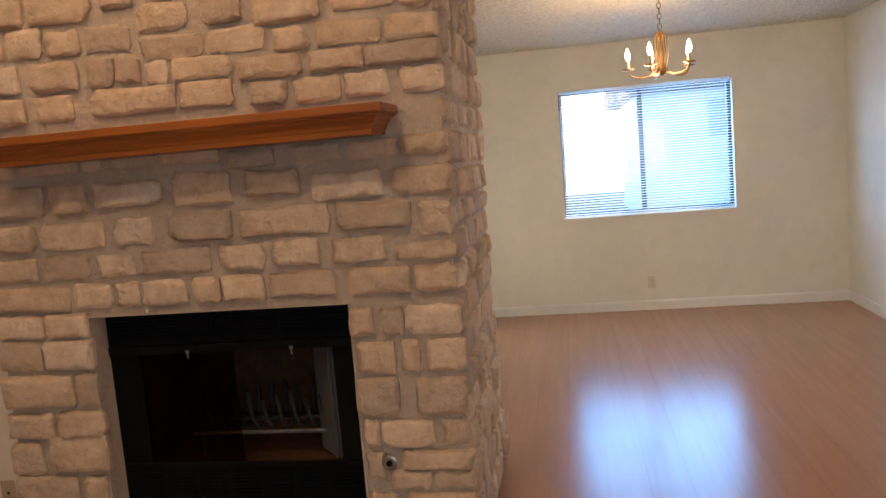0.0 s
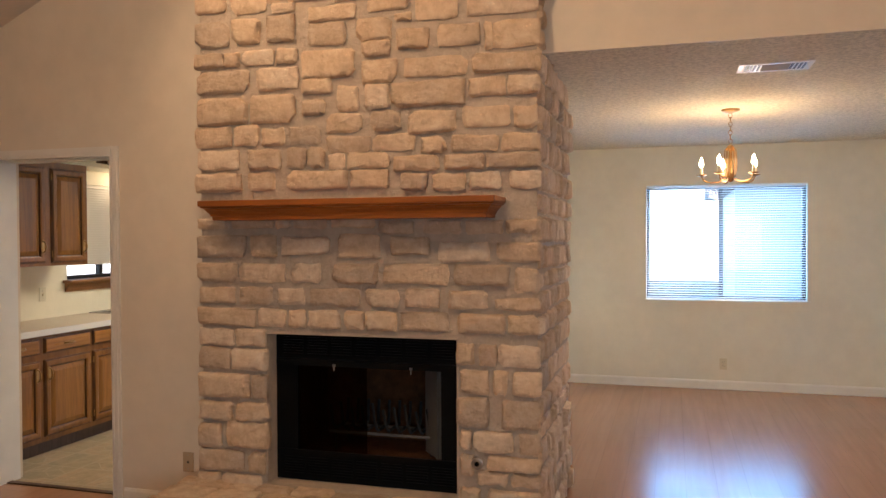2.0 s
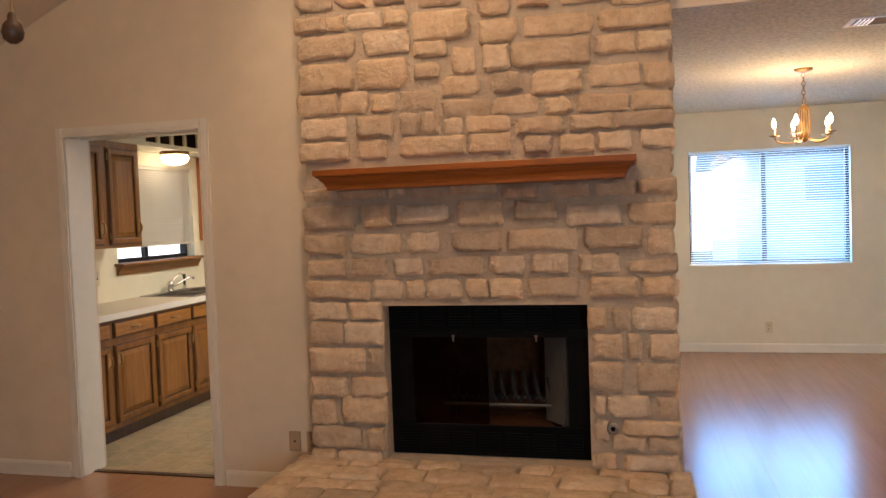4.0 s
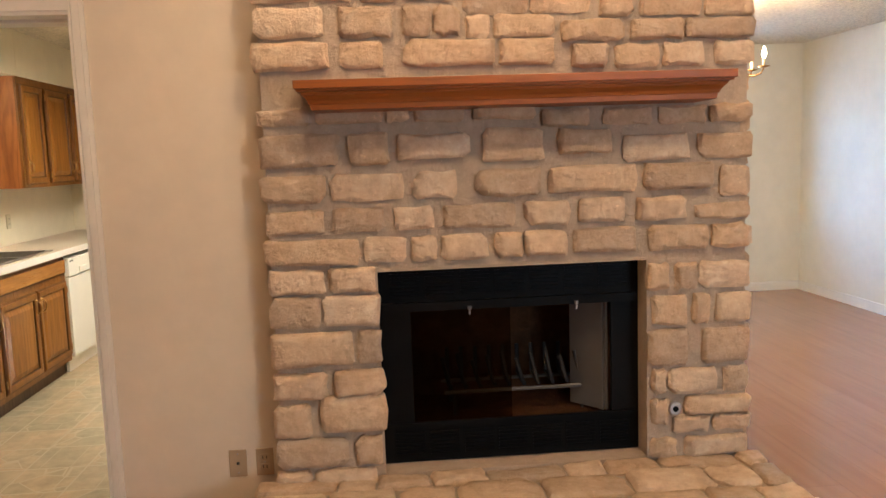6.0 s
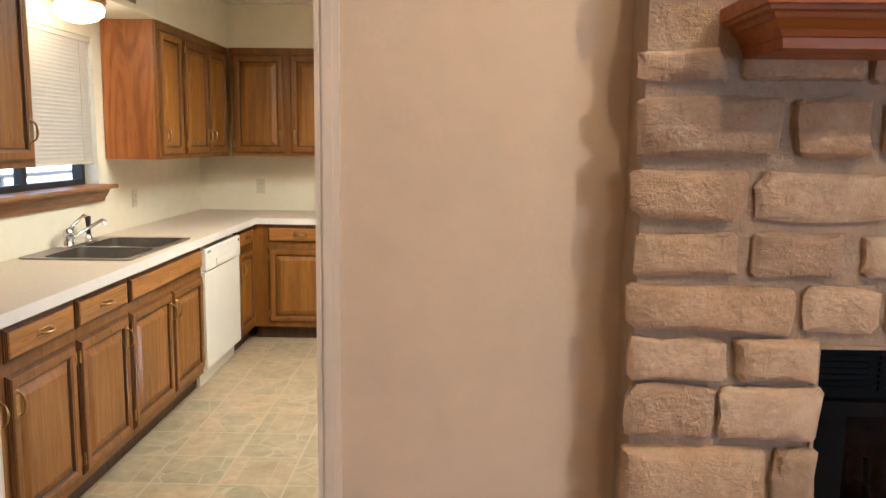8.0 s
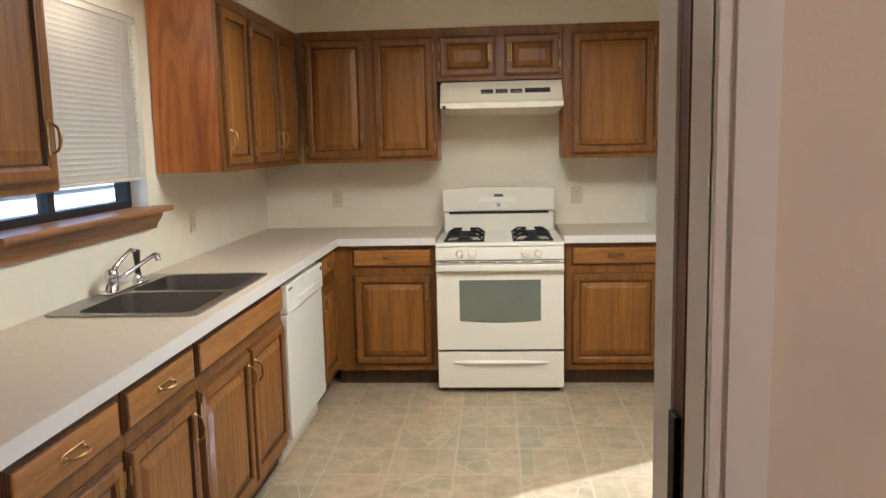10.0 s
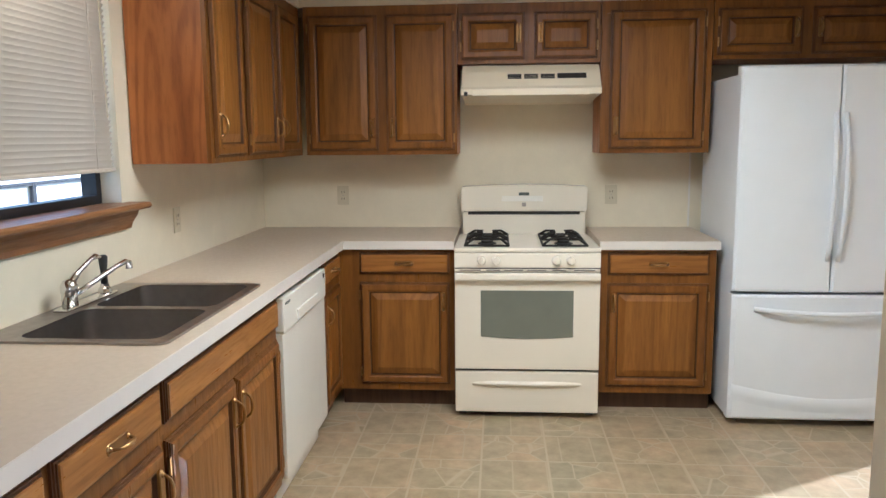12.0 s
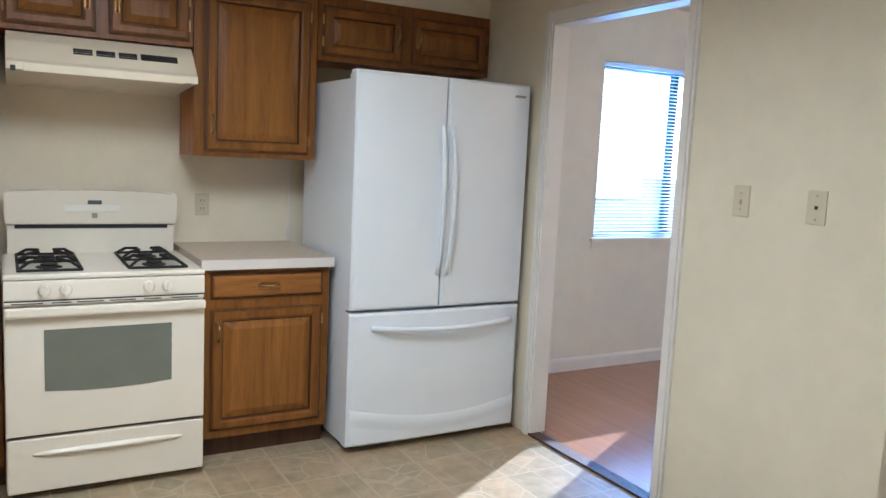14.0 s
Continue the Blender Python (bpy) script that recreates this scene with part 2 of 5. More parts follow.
OAK_SIDE = wood("oak_veneer_side", (0.46, 0.17, 0.038), (0.29, 0.092, 0.018), "z", 0.33, 0.5, True)
MANTEL_WOOD = wood("mantel_wood", (0.41, 0.130, 0.021), (0.29, 0.085, 0.013), "x", 0.36)
SILL_WOOD = wood("sill_wood", (0.32, 0.155, 0.055), (0.2, 0.09, 0.03), "y", 0.34)
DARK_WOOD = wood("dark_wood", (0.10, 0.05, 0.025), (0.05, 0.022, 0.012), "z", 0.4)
COUNTER = plain("laminate_counter", (0.56, 0.47, 0.355), 0.36, var=0.03, scale=60)
EDGE = plain("counter_edge", (0.72, 0.68, 0.625), 0.36, var=0.02)
ENAMEL = plain("white_enamel", (0.81, 0.76, 0.64), 0.22, var=0.015)
DISH_WHITE = plain("dishwasher_white", (0.82, 0.80, 0.73), 0.32, var=0.015)
FRIDGE_WHITE = plain("fridge_white", (0.80, 0.85, 0.90), 0.33, var=0.015)
ALMOND = plain("almond_enamel", (0.86, 0.785, 0.61), 0.33, var=0.02)
OVEN_GLASS = plain("oven_glass", (0.17, 0.185, 0.15), 0.09, var=0.06, spec=0.8)
STEEL = plain("brushed_steel", (0.40, 0.375, 0.35), 0.33, 1.0, var=0.06, scale=30)
STEEL_RIM = plain("bright_steel_rim", (0.37, 0.34, 0.31), 0.36, 1.0, var=0.05, scale=30)
CHROME = plain("chrome", (0.75, 0.74, 0.72), 0.1, 1.0, var=0.03)
BRASS = plain("aged_brass", (0.38, 0.225, 0.085), 0.34, 1.0, var=0.15, scale=20)
DULL_STEEL = plain("dull_grey_steel", (0.11, 0.105, 0.1), 0.4, 0.2, var=0.12)
BLACK = plain("black_metal", (0.005, 0.005, 0.005), 0.45, spec=0.06, var=0.2)
IRON = plain("cast_iron", (0.01, 0.009, 0.008), 0.7, var=0.2, scale=30)
GREY_PLASTIC = plain("grey_display", (0.08, 0.1, 0.09), 0.3)
RUBBER = plain("black_plastic", (0.02, 0.02, 0.02), 0.5)
IVORY = plain("ivory_plastic", (0.60, 0.55, 0.40), 0.4, var=0.02)
# brownish shadow in the middle of the ceiling vent, painted as base colour
DAMPER_SHADE = plain("shadow_toned_metal", (0.26, 0.2, 0.135), 0.8, spec=0.1)
TAN_PLASTIC = plain("tan_plastic", (0.42, 0.31, 0.19), 0.45, var=0.03)
SLAT = plain("blind_slat", (0.60, 0.545, 0.46), 0.45, var=0.02)
ALU = plain("bronze_aluminium", (0.025, 0.025, 0.028), 0.4, 0.4, var=0.1)
SLAT_VINYL = plain("translucent_vinyl_slat", (0.8, 0.78, 0.74), 0.45, var=0.02)
def let_light_through(m, color, share):
    nt, b = nodes_of(m)
    tl, mx = nt.nodes.new("ShaderNodeBsdfTranslucent"), nt.nodes.new("ShaderNodeMixShader")
    tl.inputs[0].default_value = (*color, 1)
    mx.inputs[0].default_value = share
    nt.links.new(b.outputs[0], mx.inputs[1])
    nt.links.new(tl.outputs[0], mx.inputs[2])
    nt.links.new(mx.outputs[0], nt.nodes["Material Output"].inputs[0])


let_light_through(SLAT_VINYL, (0.85, 0.85, 0.82), 0.45)
GLASS = glass_mat("window_glass")
FIRE_GLASS = glass_mat("smoked_glass", (0.62, 0.55, 0.46), 0.0, 0.003)
FIREBRICK = stone_mat("sooty_firebrick", ((0.04, 0.017, 0.007), (0.075, 0.033, 0.013), (0.11, 0.052, 0.022)), False)
FLAME = glow("bulb_glow", (1.0, 0.72, 0.4), 16)
DOME = glow("dome_glow", (1.0, 0.8, 0.52), 2.6)
DIFFUSER = glow("diffuser_glow", (1.0, 0.86, 0.66), 1.6)
LAMINATE = wood_floor()
VINYL = vinyl_floor()
GRASS = stone_mat("dry_grass", ((0.10, 0.11, 0.04), (0.16, 0.15, 0.06), (0.22, 0.19, 0.09)), False)
# the bluish cast of a wall in shade is put into this siding colour
HOUSE_BLUE_SHADE = paint("shaded_blue_siding", (0.6, 0.72, 0.88), 0.7)
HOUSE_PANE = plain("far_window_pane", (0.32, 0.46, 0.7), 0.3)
POCKET_WOOD = wood("pocket_door_wood", (0.16, 0.062, 0.024), (0.09, 0.034, 0.013), "z", 0.45)
CONCRETE = stone_mat("pale_concrete", ((0.58, 0.57, 0.55), (0.64, 0.63, 0.61), (0.7, 0.69, 0.67)), False)
SIDING = paint("neighbour_siding", (0.75, 0.78, 0.8), 0.7)
# emission stands in for the daylit distance outside the windows
BACKDROP_GLOW = glow("glowing_backdrop", (0.82, 0.92, 1.0), 1.6)
ROOFING = stone_mat("roof_shingles", ((0.12, 0.11, 0.11), (0.16, 0.15, 0.15), (0.2, 0.19, 0.18)), False)


# ---- mesh helpers ----
def thing(name, loc=(0, 0, 0), rz=0, label="", category="", group="", kind=""):
    ob = new(name)
    ob.matrix_world = pose(*loc, 0, 0, rz)
    ob.empty_display_size = 0.1
    return tagged(ob, label, category, group, kind)


def rough_block(name, bm, material, parent):
    """A stone whose face is smooth-shaded while its broken sides stay crisp."""
    bm.faces.ensure_lookup_table()
    for f in bm.faces[28:]:
        f.smooth = True
    return part(name, bm, material, parent)


def part(name, bm, material, parent=None, label="", smooth=False, loc=None):
    bmesh.ops.recalc_face_normals(bm, faces=bm.faces)
    me = bpy.data.meshes.new(name)
    bm.to_mesh(me)
    bm.free()
    if smooth:
        for p in me.polygons:
            p.use_smooth = True
    me.materials.append(material)
    ob = new(name, me)
    if parent:
        ob.parent = parent
    if loc:
        ob.location = loc
    return tagged(ob, label)


def box(bm, x0, x1, y0, y1, z0, z1, bev=0.0):
    vs = bmesh.ops.create_cube(bm, size=1)["verts"]
    bmesh.ops.scale(bm, vec=(x1 - x0, y1 - y0, z1 - z0), verts=vs)
    bmesh.ops.translate(bm, vec=((x0 + x1) / 2, (y0 + y1) / 2, (z0 + z1) / 2), verts=vs)
    if bev:
        es = list({e for v in vs for e in v.link_edges})
        bmesh.ops.bevel(bm, geom=es, offset=bev, segments=2, affect="EDGES", profile=0.6)
    return bm


def boxes(*bs, bev=0.0):
    bm = bmesh.new()
    for b in bs:
        box(bm, *b, bev=bev)
    return bm


def tube(bm, pts, r, n=8, cap=True):
    """A round bar along the points; r is one radius or one for each point."""
    pts = [Vector(p) for p in pts]
    rs = r if isinstance(r, (list, tuple)) else [r] * len(pts)
    rings = []
    up = None
    for i, p in enumerate(pts):
        d = (pts[min(i + 1, len(pts) - 1)] - pts[max(i - 1, 0)]).normalized()
        if up is None:
            up = d.orthogonal().normalized()
        up = (up - d * up.dot(d)).normalized()
        s = d.cross(up)
        rings.append([bm.verts.new(p + rs[i] * (math.cos(a) * up + math.sin(a) * s)) for a in (2 * math.pi * k / n for k in range(n))])
    for a, b in zip(rings, rings[1:]):
        for k in range(n):
            bm.faces.new((a[k], a[(k + 1) % n], b[(k + 1) % n], b[k]))
    if cap:
        bm.faces.new(rings[0])
        bm.faces.new(rings[-1])
    return bm


def lathe(bm, prof, at=(0, 0, 0), n=20):
    """A turned shape round z from (radius, height) pairs."""
    rings = [[bm.verts.new((at[0] + max(r, 1e-4) * math.cos(2 * math.pi * k / n), at[1] + max(r, 1e-4) * math.sin(2 * math.pi * k / n), at[2] + z))
              for k in range(n)] for r, z in prof]
    for a, b in zip(rings, rings[1:]):
        for k in range(n):
            bm.faces.new((a[k], a[(k + 1) % n], b[(k + 1) % n], b[k]))
    bm.faces.new(rings[0])
    bm.faces.new(rings[-1])
    return bm


def ring_panel(bm, x0, x1, z0, z1, prof, cap=True, back=True):
    """Nested rectangles in the xz plane: prof gives (inset, how far it stands out towards -y)."""
    rings = []
    for ins, d in prof:
        rings.append([bm.verts.new(c) for c in ((x0 + ins, -d, z0 + ins), (x1 - ins, -d, z0 + ins), (x1 - ins, -d, z1 - ins), (x0 + ins, -d, z1 - ins))])
    for a, b in zip(rings, rings[1:]):
        for k in range(4):
            bm.faces.new((a[k], a[(k + 1) % 4], b[(k + 1) % 4], b[k]))
    if cap:
        bm.faces.new(rings[-1])
    if back:
        bm.faces.new(list(reversed(rings[0])))
    return bm


def extrude_profile(bm, prof, along, a, b, at=(0, 0, 0)):
    """A moulding: prof of (out, up) pairs, pulled from a to b along x or y. out goes to -y for x, +x for y."""
    def pt(o, u, s):
        return (at[0] + s, at[1] - o, at[2] + u) if along == "x" else (at[0] + o, at[1] + s, at[2] + u)
    r0 = [bm.verts.new(pt(o, u, a)) for o, u in prof]
    r1 = [bm.verts.new(pt(o, u, b)) for o, u in prof]
    n = len(prof)
    for k in range(n):
        bm.faces.new((r0[k], r0[(k + 1) % n], r1[(k + 1) % n], r1[k]))
    bm.faces.new(r0)
    bm.faces.new(list(reversed(r1)))
    return bm


def structure(name, bm, material, label, category):
    return tagged(part(name, bm, material), label, category, kind="structure")


# ---- structure ----
XW, XE = -5.35, 2.56          # living room's side walls
YS, WY = -3.9, 2.85           # its rear wall, and the wall with the fireplace
KX, KY, KE = -4.74, 7.44, -1.11   # kitchen: sink wall, stove wall, wall towards the dining area
DX0, DX1, DH = -3.887, -2.948, 2.11  # doorway from living room to kitchen
CZ, KB = 2.53, 3.085     # lower ceilings; the kitchen face of the fireplace wall


def slope(x):
    return 2.519 + 0.449 * (x + 4.702)


structure("floor", boxes((XW, XE, YS, 2.965, -0.1, 0), (-1.07, XE, 2.965, 7.43, -0.1, 0)), LAMINATE,
          "glossy reddish-brown wood laminate floor in living and dining area", "floor")
structure("kitchen_floor", boxes((KX, -1.07, 2.965, KY, -0.1, 0)), VINYL, "beige sheet vinyl floor printed with irregular stone tiles", "floor")

HH = 4.9


def pierced(axis, u, v, a, b, holes=()):
    """One wall or slab, from u[0] to u[1] along x or y and v[0] to v[1] up (or along y for a slab, axis z), between a and b across; holes: (u0, u1, v0, v1)."""
    us = sorted({*u, *(h[k] for h in holes for k in (0, 1))})
    vs = sorted({*v, *(h[k] for h in holes for k in (2, 3))})
    bm = bmesh.new()
    made = {}

    def vert(i, j, d):
        if (i, j, d) not in made:
            p, q = us[i], vs[j]
            c = b if d else a
            made[i, j, d] = bm.verts.new({"x": (p, c, q), "y": (c, p, q), "z": (p, q, c)}[axis])
        return made[i, j, d]

    def solid(i, j):
        if not (0 <= i < len(us) - 1 and 0 <= j < len(vs) - 1):
            return False
        p, q = (us[i] + us[i + 1]) / 2, (vs[j] + vs[j + 1]) / 2
        return not any(h[0] < p < h[1] and h[2] < q < h[3] for h in holes)
    for i in range(len(us) - 1):
        for j in range(len(vs) - 1):
            if solid(i, j):
                for d in (0, 1):
                    bm.faces.new([vert(i, j, d), vert(i + 1, j, d), vert(i + 1, j + 1, d), vert(i, j + 1, d)])
                for di, dj, e in ((-1, 0, ((i, j), (i, j + 1))), (1, 0, ((i + 1, j), (i + 1, j + 1))), (0, -1, ((i, j), (i + 1, j))), (0, 1, ((i, j + 1), (i + 1, j + 1)))):
                    if not solid(i + di, j + dj):
                        bm.faces.new([vert(*e[0], 0), vert(*e[1], 0), vert(*e[1], 1), vert(*e[0], 1)])
    return bm


structure("wall_fireplace_side", pierced("x", (XW, -2.2), (0, HH), WY, KB, ((DX0, DX1, 0, DH),)), WALL,
          "beige painted living room wall beside the fireplace", "wall")
structure("wall_header", boxes((-0.34, XE, 2.87, 2.885, CZ, HH), (-0.34, XE, 2.885, 2.99, CZ + 0.09, HH)), WALL, "beige painted wall above the opening to the dining area", "wall")
structure("wall_living_west", boxes((XW - 0.12, XW, YS, 3.0, 0, HH)), WALL, "beige painted living room wall", "wall")
structure("wall_living_south", pierced("x", (XW - 0.12, XE + 0.12), (0, HH), YS - 0.12, YS, ((0.6, 2.4, 0.65, 2.15),)), WALL, "beige painted living room rear wall with a window", "wall")
structure("wall_living_east", boxes((XE, XE + 0.12, YS, 2.93, 0, HH)), WALL, "beige painted living room side wall", "wall")
structure("wall_dining_east", boxes((XE, XE + 0.12, 2.93, 7.55, 0, HH)), DWALL, "light painted dining side wall", "wall")
# dining window wall with its opening
WX0, WX1, WZ0, WZ1 = 0.03, 1.595, 0.925, 2.12
structure("wall_dining_north", pierced("x", (-1.05, XE), (0, CZ + 0.1), 7.43, 7.58, ((WX0, WX1, WZ0, WZ1),)), DWALL, "light painted dining wall with a wide window", "wall")
# wall between kitchen and dining area with a cased opening
OY0, OY1, OH = 5.60, 6.50, 2.115
structure("wall_kitchen_east", pierced("y", (3.72, 7.43), (0, CZ + 0.1), KE, -1.02, ((OY0, OY1, 0, OH),)), KWALL, "cream painted kitchen wall with a cased opening", "wall")
structure("wall_kitchen_north", boxes((KX - 0.12, -1.05, KY, 7.58, 0, CZ + 0.1)), KWALL, "cream painted kitchen wall behind the stove", "wall")
# sink wall with its window
SY0, SY1, SZ0, SZ1 = 4.44, 5.60, 1.235, 2.08
structure("wall_kitchen_west", pierced("y", (3.0, KY), (0, CZ + 0.1), KX - 0.15, KX, ((SY0, SY1, SZ0, SZ1),)), KWALL, "cream painted kitchen wall with a window over the sink", "wall")
structure("wall_kitchen_stub", boxes((-2.77, -2.232, KB, 3.26, 0, CZ + 0.1), (-2.77, -0.42, 3.26, 3.72, 0, CZ + 0.1)), KWALL, "cream painted wall block behind the fireplace", "wall")
structure("ceiling_kitchen", boxes((KX, KE, 3.0, KY, CZ, CZ + 0.09)), CEIL, "white textured kitchen ceiling", "ceiling")
structure("ceiling_dining", boxes((-0.6, XE, 2.886, 7.43, CZ, CZ + 0.0895), (-1.02, -0.6, 3.7, 7.43, CZ, CZ + 0.0895)), CEIL, "white popcorn-textured dining ceiling", "ceiling")
# sloping living room ceiling
bm = bmesh.new()
RIDGE = -0.4
rz, ez = slope(RIDGE), slope(RIDGE) - 0.449 * (XE - RIDGE)
sec = ((XW - 0.12, slope(XW - 0.12)), (RIDGE, rz), (XE + 0.12, ez), (XE + 0.12, ez + 0.12), (RIDGE, rz + 0.12), (XW - 0.12, slope(XW - 0.12) + 0.12))
r0 = [bm.verts.new((x, YS - 0.12, z)) for x, z in sec]
r1 = [bm.verts.new((x, 3.05, z)) for x, z in sec]
for k in range(6):
    bm.faces.new((r0[k], r0[(k + 1) % 6], r1[(k + 1) % 6], r1[k]))
for r in (r0, r1):
    bm.faces.new((r[0], r[1], r[4], r[5]))
    bm.faces.new((r[1], r[2], r[3], r[4]))
structure("ceiling_living", bm, LCEIL, "beige painted vaulted living room ceiling", "ceiling")

# soffits over the wall cabinets
UT = 2.205
structure("soffit_stove_wall", boxes((-4.395, KE, 7.10, KY, UT, CZ)), KWALL, "cream painted soffit over the wall cabinets", "soffit")
structure("soffit_sink_wall", boxes((KX, -4.395, 5.70, KY, UT, CZ), (KX, -4.395, KB, 4.31, UT, CZ)), KWALL, "cream painted soffit over the wall cabinets", "soffit")

# baseboards
bb = ((0, 0), (0.012, 0), (0.014, 0.075), (0.008, 0.09), (0, 0.092))
bm = bmesh.new()
extrude_profile(bm, bb, "x", XW, DX0 - 0.07, (0, WY - 0.001, 0))
extrude_profile(bm, bb, "x", DX1 + 0.07, -2.30, (0, WY - 0.001, 0))
structure("baseboard", bm, TRIM, "beige painted baseboard of the living room", "baseboard")
bm = bmesh.new()
extrude_profile(bm, bb, "x", -1.018, XE, (0, 7.429, 0))
box(bm, XE - 0.013, XE - 0.0005, YS, 7.41, 0, 0.09)
structure("baseboard_dining", bm, WHITE_TRIM, "white painted dining baseboard", "baseboard")


def casing(name, x0, x1, h, y, side, material, label, wide=0.062):
    """Door trim round an opening in a wall along x."""
    bm = bmesh.new()
    for a, b, z0, z1 in ((x0 - wide, x0, 0, h + wide), (x1, x1 + wide, 0, h + wide), (x0, x1, h, h + wide)):
        box(bm, a, b, y - side * 0.012, y, z0, z1)
        if z0 == 0:
            box(bm, a + 0.016, b - 0.016, y - side * 0.018, y - side * 0.012, z0, z1)
            inner = b if b == x0 else a
            s = -1 if b == x0 else 1
            box(bm, min(inner, inner + s * 0.01), max(inner, inner + s * 0.01), y - side * 0.02, y - side * 0.012, z0, z1)
        else:
            box(bm, a, b, y - side * 0.018, y - side * 0.012, z0 + 0.016, z1 - 0.016)
    return structure(name, bm, material, label, "door trim")


casing("door_casing", DX0 + 0.012, DX1 - 0.005, DH - 0.012, WY, 1, TRIM, "beige painted moulded casing of the kitchen doorway", 0.056)
# split jamb of the pocket door
jb = bmesh.new()
box(jb, DX0, DX0 + 0.012, WY - 0.006, KB - 0.03, 0, DH)
box(jb, DX1 - 0.005, DX1, WY - 0.006, WY + 0.072, 0, DH)
box(jb, DX1 - 0.005, DX1, WY + 0.139, WY + 0.168, 0, DH)
box(jb, DX1 - 0.003, DX1, WY + 0.168, KB + 0.006, 0, DH)
for y0, y1 in ((WY - 0.006, WY + 0.072), (WY + 0.139, KB + 0.006)):
    box(jb, DX0 + 0.012, DX1 - 0.005, y0, y1, DH - 0.012, DH)
structure("door_jamb", jb, WHITE_TRIM, "painted split jamb of a pocket door", "door jamb")
pocket = thing("pocket_door", (DX1 - 0.006, WY + 0.1145, 0.01), 0, "brown wooden pocket door slid away into the wall, only its edge showing", "door")
part("door_leaf", boxes((0.004, 0.2, -0.02, 0.021, 0, 2.07)), POCKET_WOOD, pocket)
part("latch", boxes((-0.004, 0.004, -0.016, 0.014, 1.03, 1.19), bev=0.002), BLACK, pocket, "dark metal edge latch")
structure("threshold", boxes((DX0 + 0.012, DX1 - 0.005, 2.945, 2.985, 0, 0.008)), DARK_WOOD, "dark wooden threshold strip under the kitchen doorway", "threshold")
structure("threshold_dining", boxes((-1.115, -1.045, OY0, OY1, 0, 0.012)), DARK_WOOD, "dark wooden threshold strip of the dining opening", "threshold")
# casing of the opening towards the dining area
oc = thing("opening_casing", label="white painted casing of the opening to the dining area", category="door trim", kind="structure")
for y0, y1, z0, z1 in ((OY0 - 0.055, OY0, 0, OH + 0.055), (OY1, OY1 + 0.047, 0, OH + 0.055), (OY0, OY1, OH, OH + 0.055)):
    bm = boxes((KE - 0.013, KE, y0, y1, z0, z1))
    if z0 == 0:
        box(bm, KE - 0.019, KE - 0.013, y0 + 0.014, y1 - 0.014, z0, z1)
    part("casing_board", bm, WHITE_TRIM, oc)
for y0, y1 in ((OY0, OY0 + 0.012), (OY1 - 0.012, OY1)):
    part("jamb_board", boxes((KE - 0.004, -1.016, y0, y1, 0.012, OH)), WHITE_TRIM, oc)
part("jamb_board", boxes((KE - 0.004, -1.016, OY0 + 0.012, OY1 - 0.012, OH - 0.012, OH)), WHITE_TRIM, oc)


# ---- windows and blinds ----
def sash_window(name, w, h, label, mull):
    """A sliding window in the xz plane, its inner face towards -y, from its lower left corner."""
    t = thing(name, label=label, category="window", kind="structure")
    f = 0.035
    part("window_frame", boxes((0, f, 0, 0.06, 0, h), (w - f, w, 0, 0.06, 0, h), (f, w - f, 0, 0.06, 0, f), (f, w - f, 0, 0.06, h - f, h)), ALU, t)
    part("meeting_stile", boxes((mull - 0.022, mull + 0.022, 0.005, 0.05, f, h - f)), ALU, t)
    for a, b, d in ((f, mull - 0.022, 0.022), (mull + 0.022, w - f, 0.04)):
        p = part("pane", boxes((a, b, d, d + 0.004, f, h - f)), GLASS, t)
        p.visible_shadow = False
    return t


w1 = sash_window("window_dining", WX1 - WX0, WZ1 - WZ0, "wide dark-framed sliding window behind open mini blinds", 0.75)
w1.matrix_world = pose(WX0, 7.505, WZ0)
w3 = sash_window("window_living", 1.8, 1.5, "wide dark-framed sliding window in the living room rear wall", 0.9)
w3.matrix_world = pose(2.4, YS - 0.04, 0.65, 0, 0, 180)
w2 = sash_window("window_kitchen", SY1 - SY0, SZ1 - SZ0, "dark-framed sliding window over the sink behind a lowered blind", 0.52)
w2.matrix_world = pose(KX - 0.08, SY0, SZ0, 0, 0, 90)


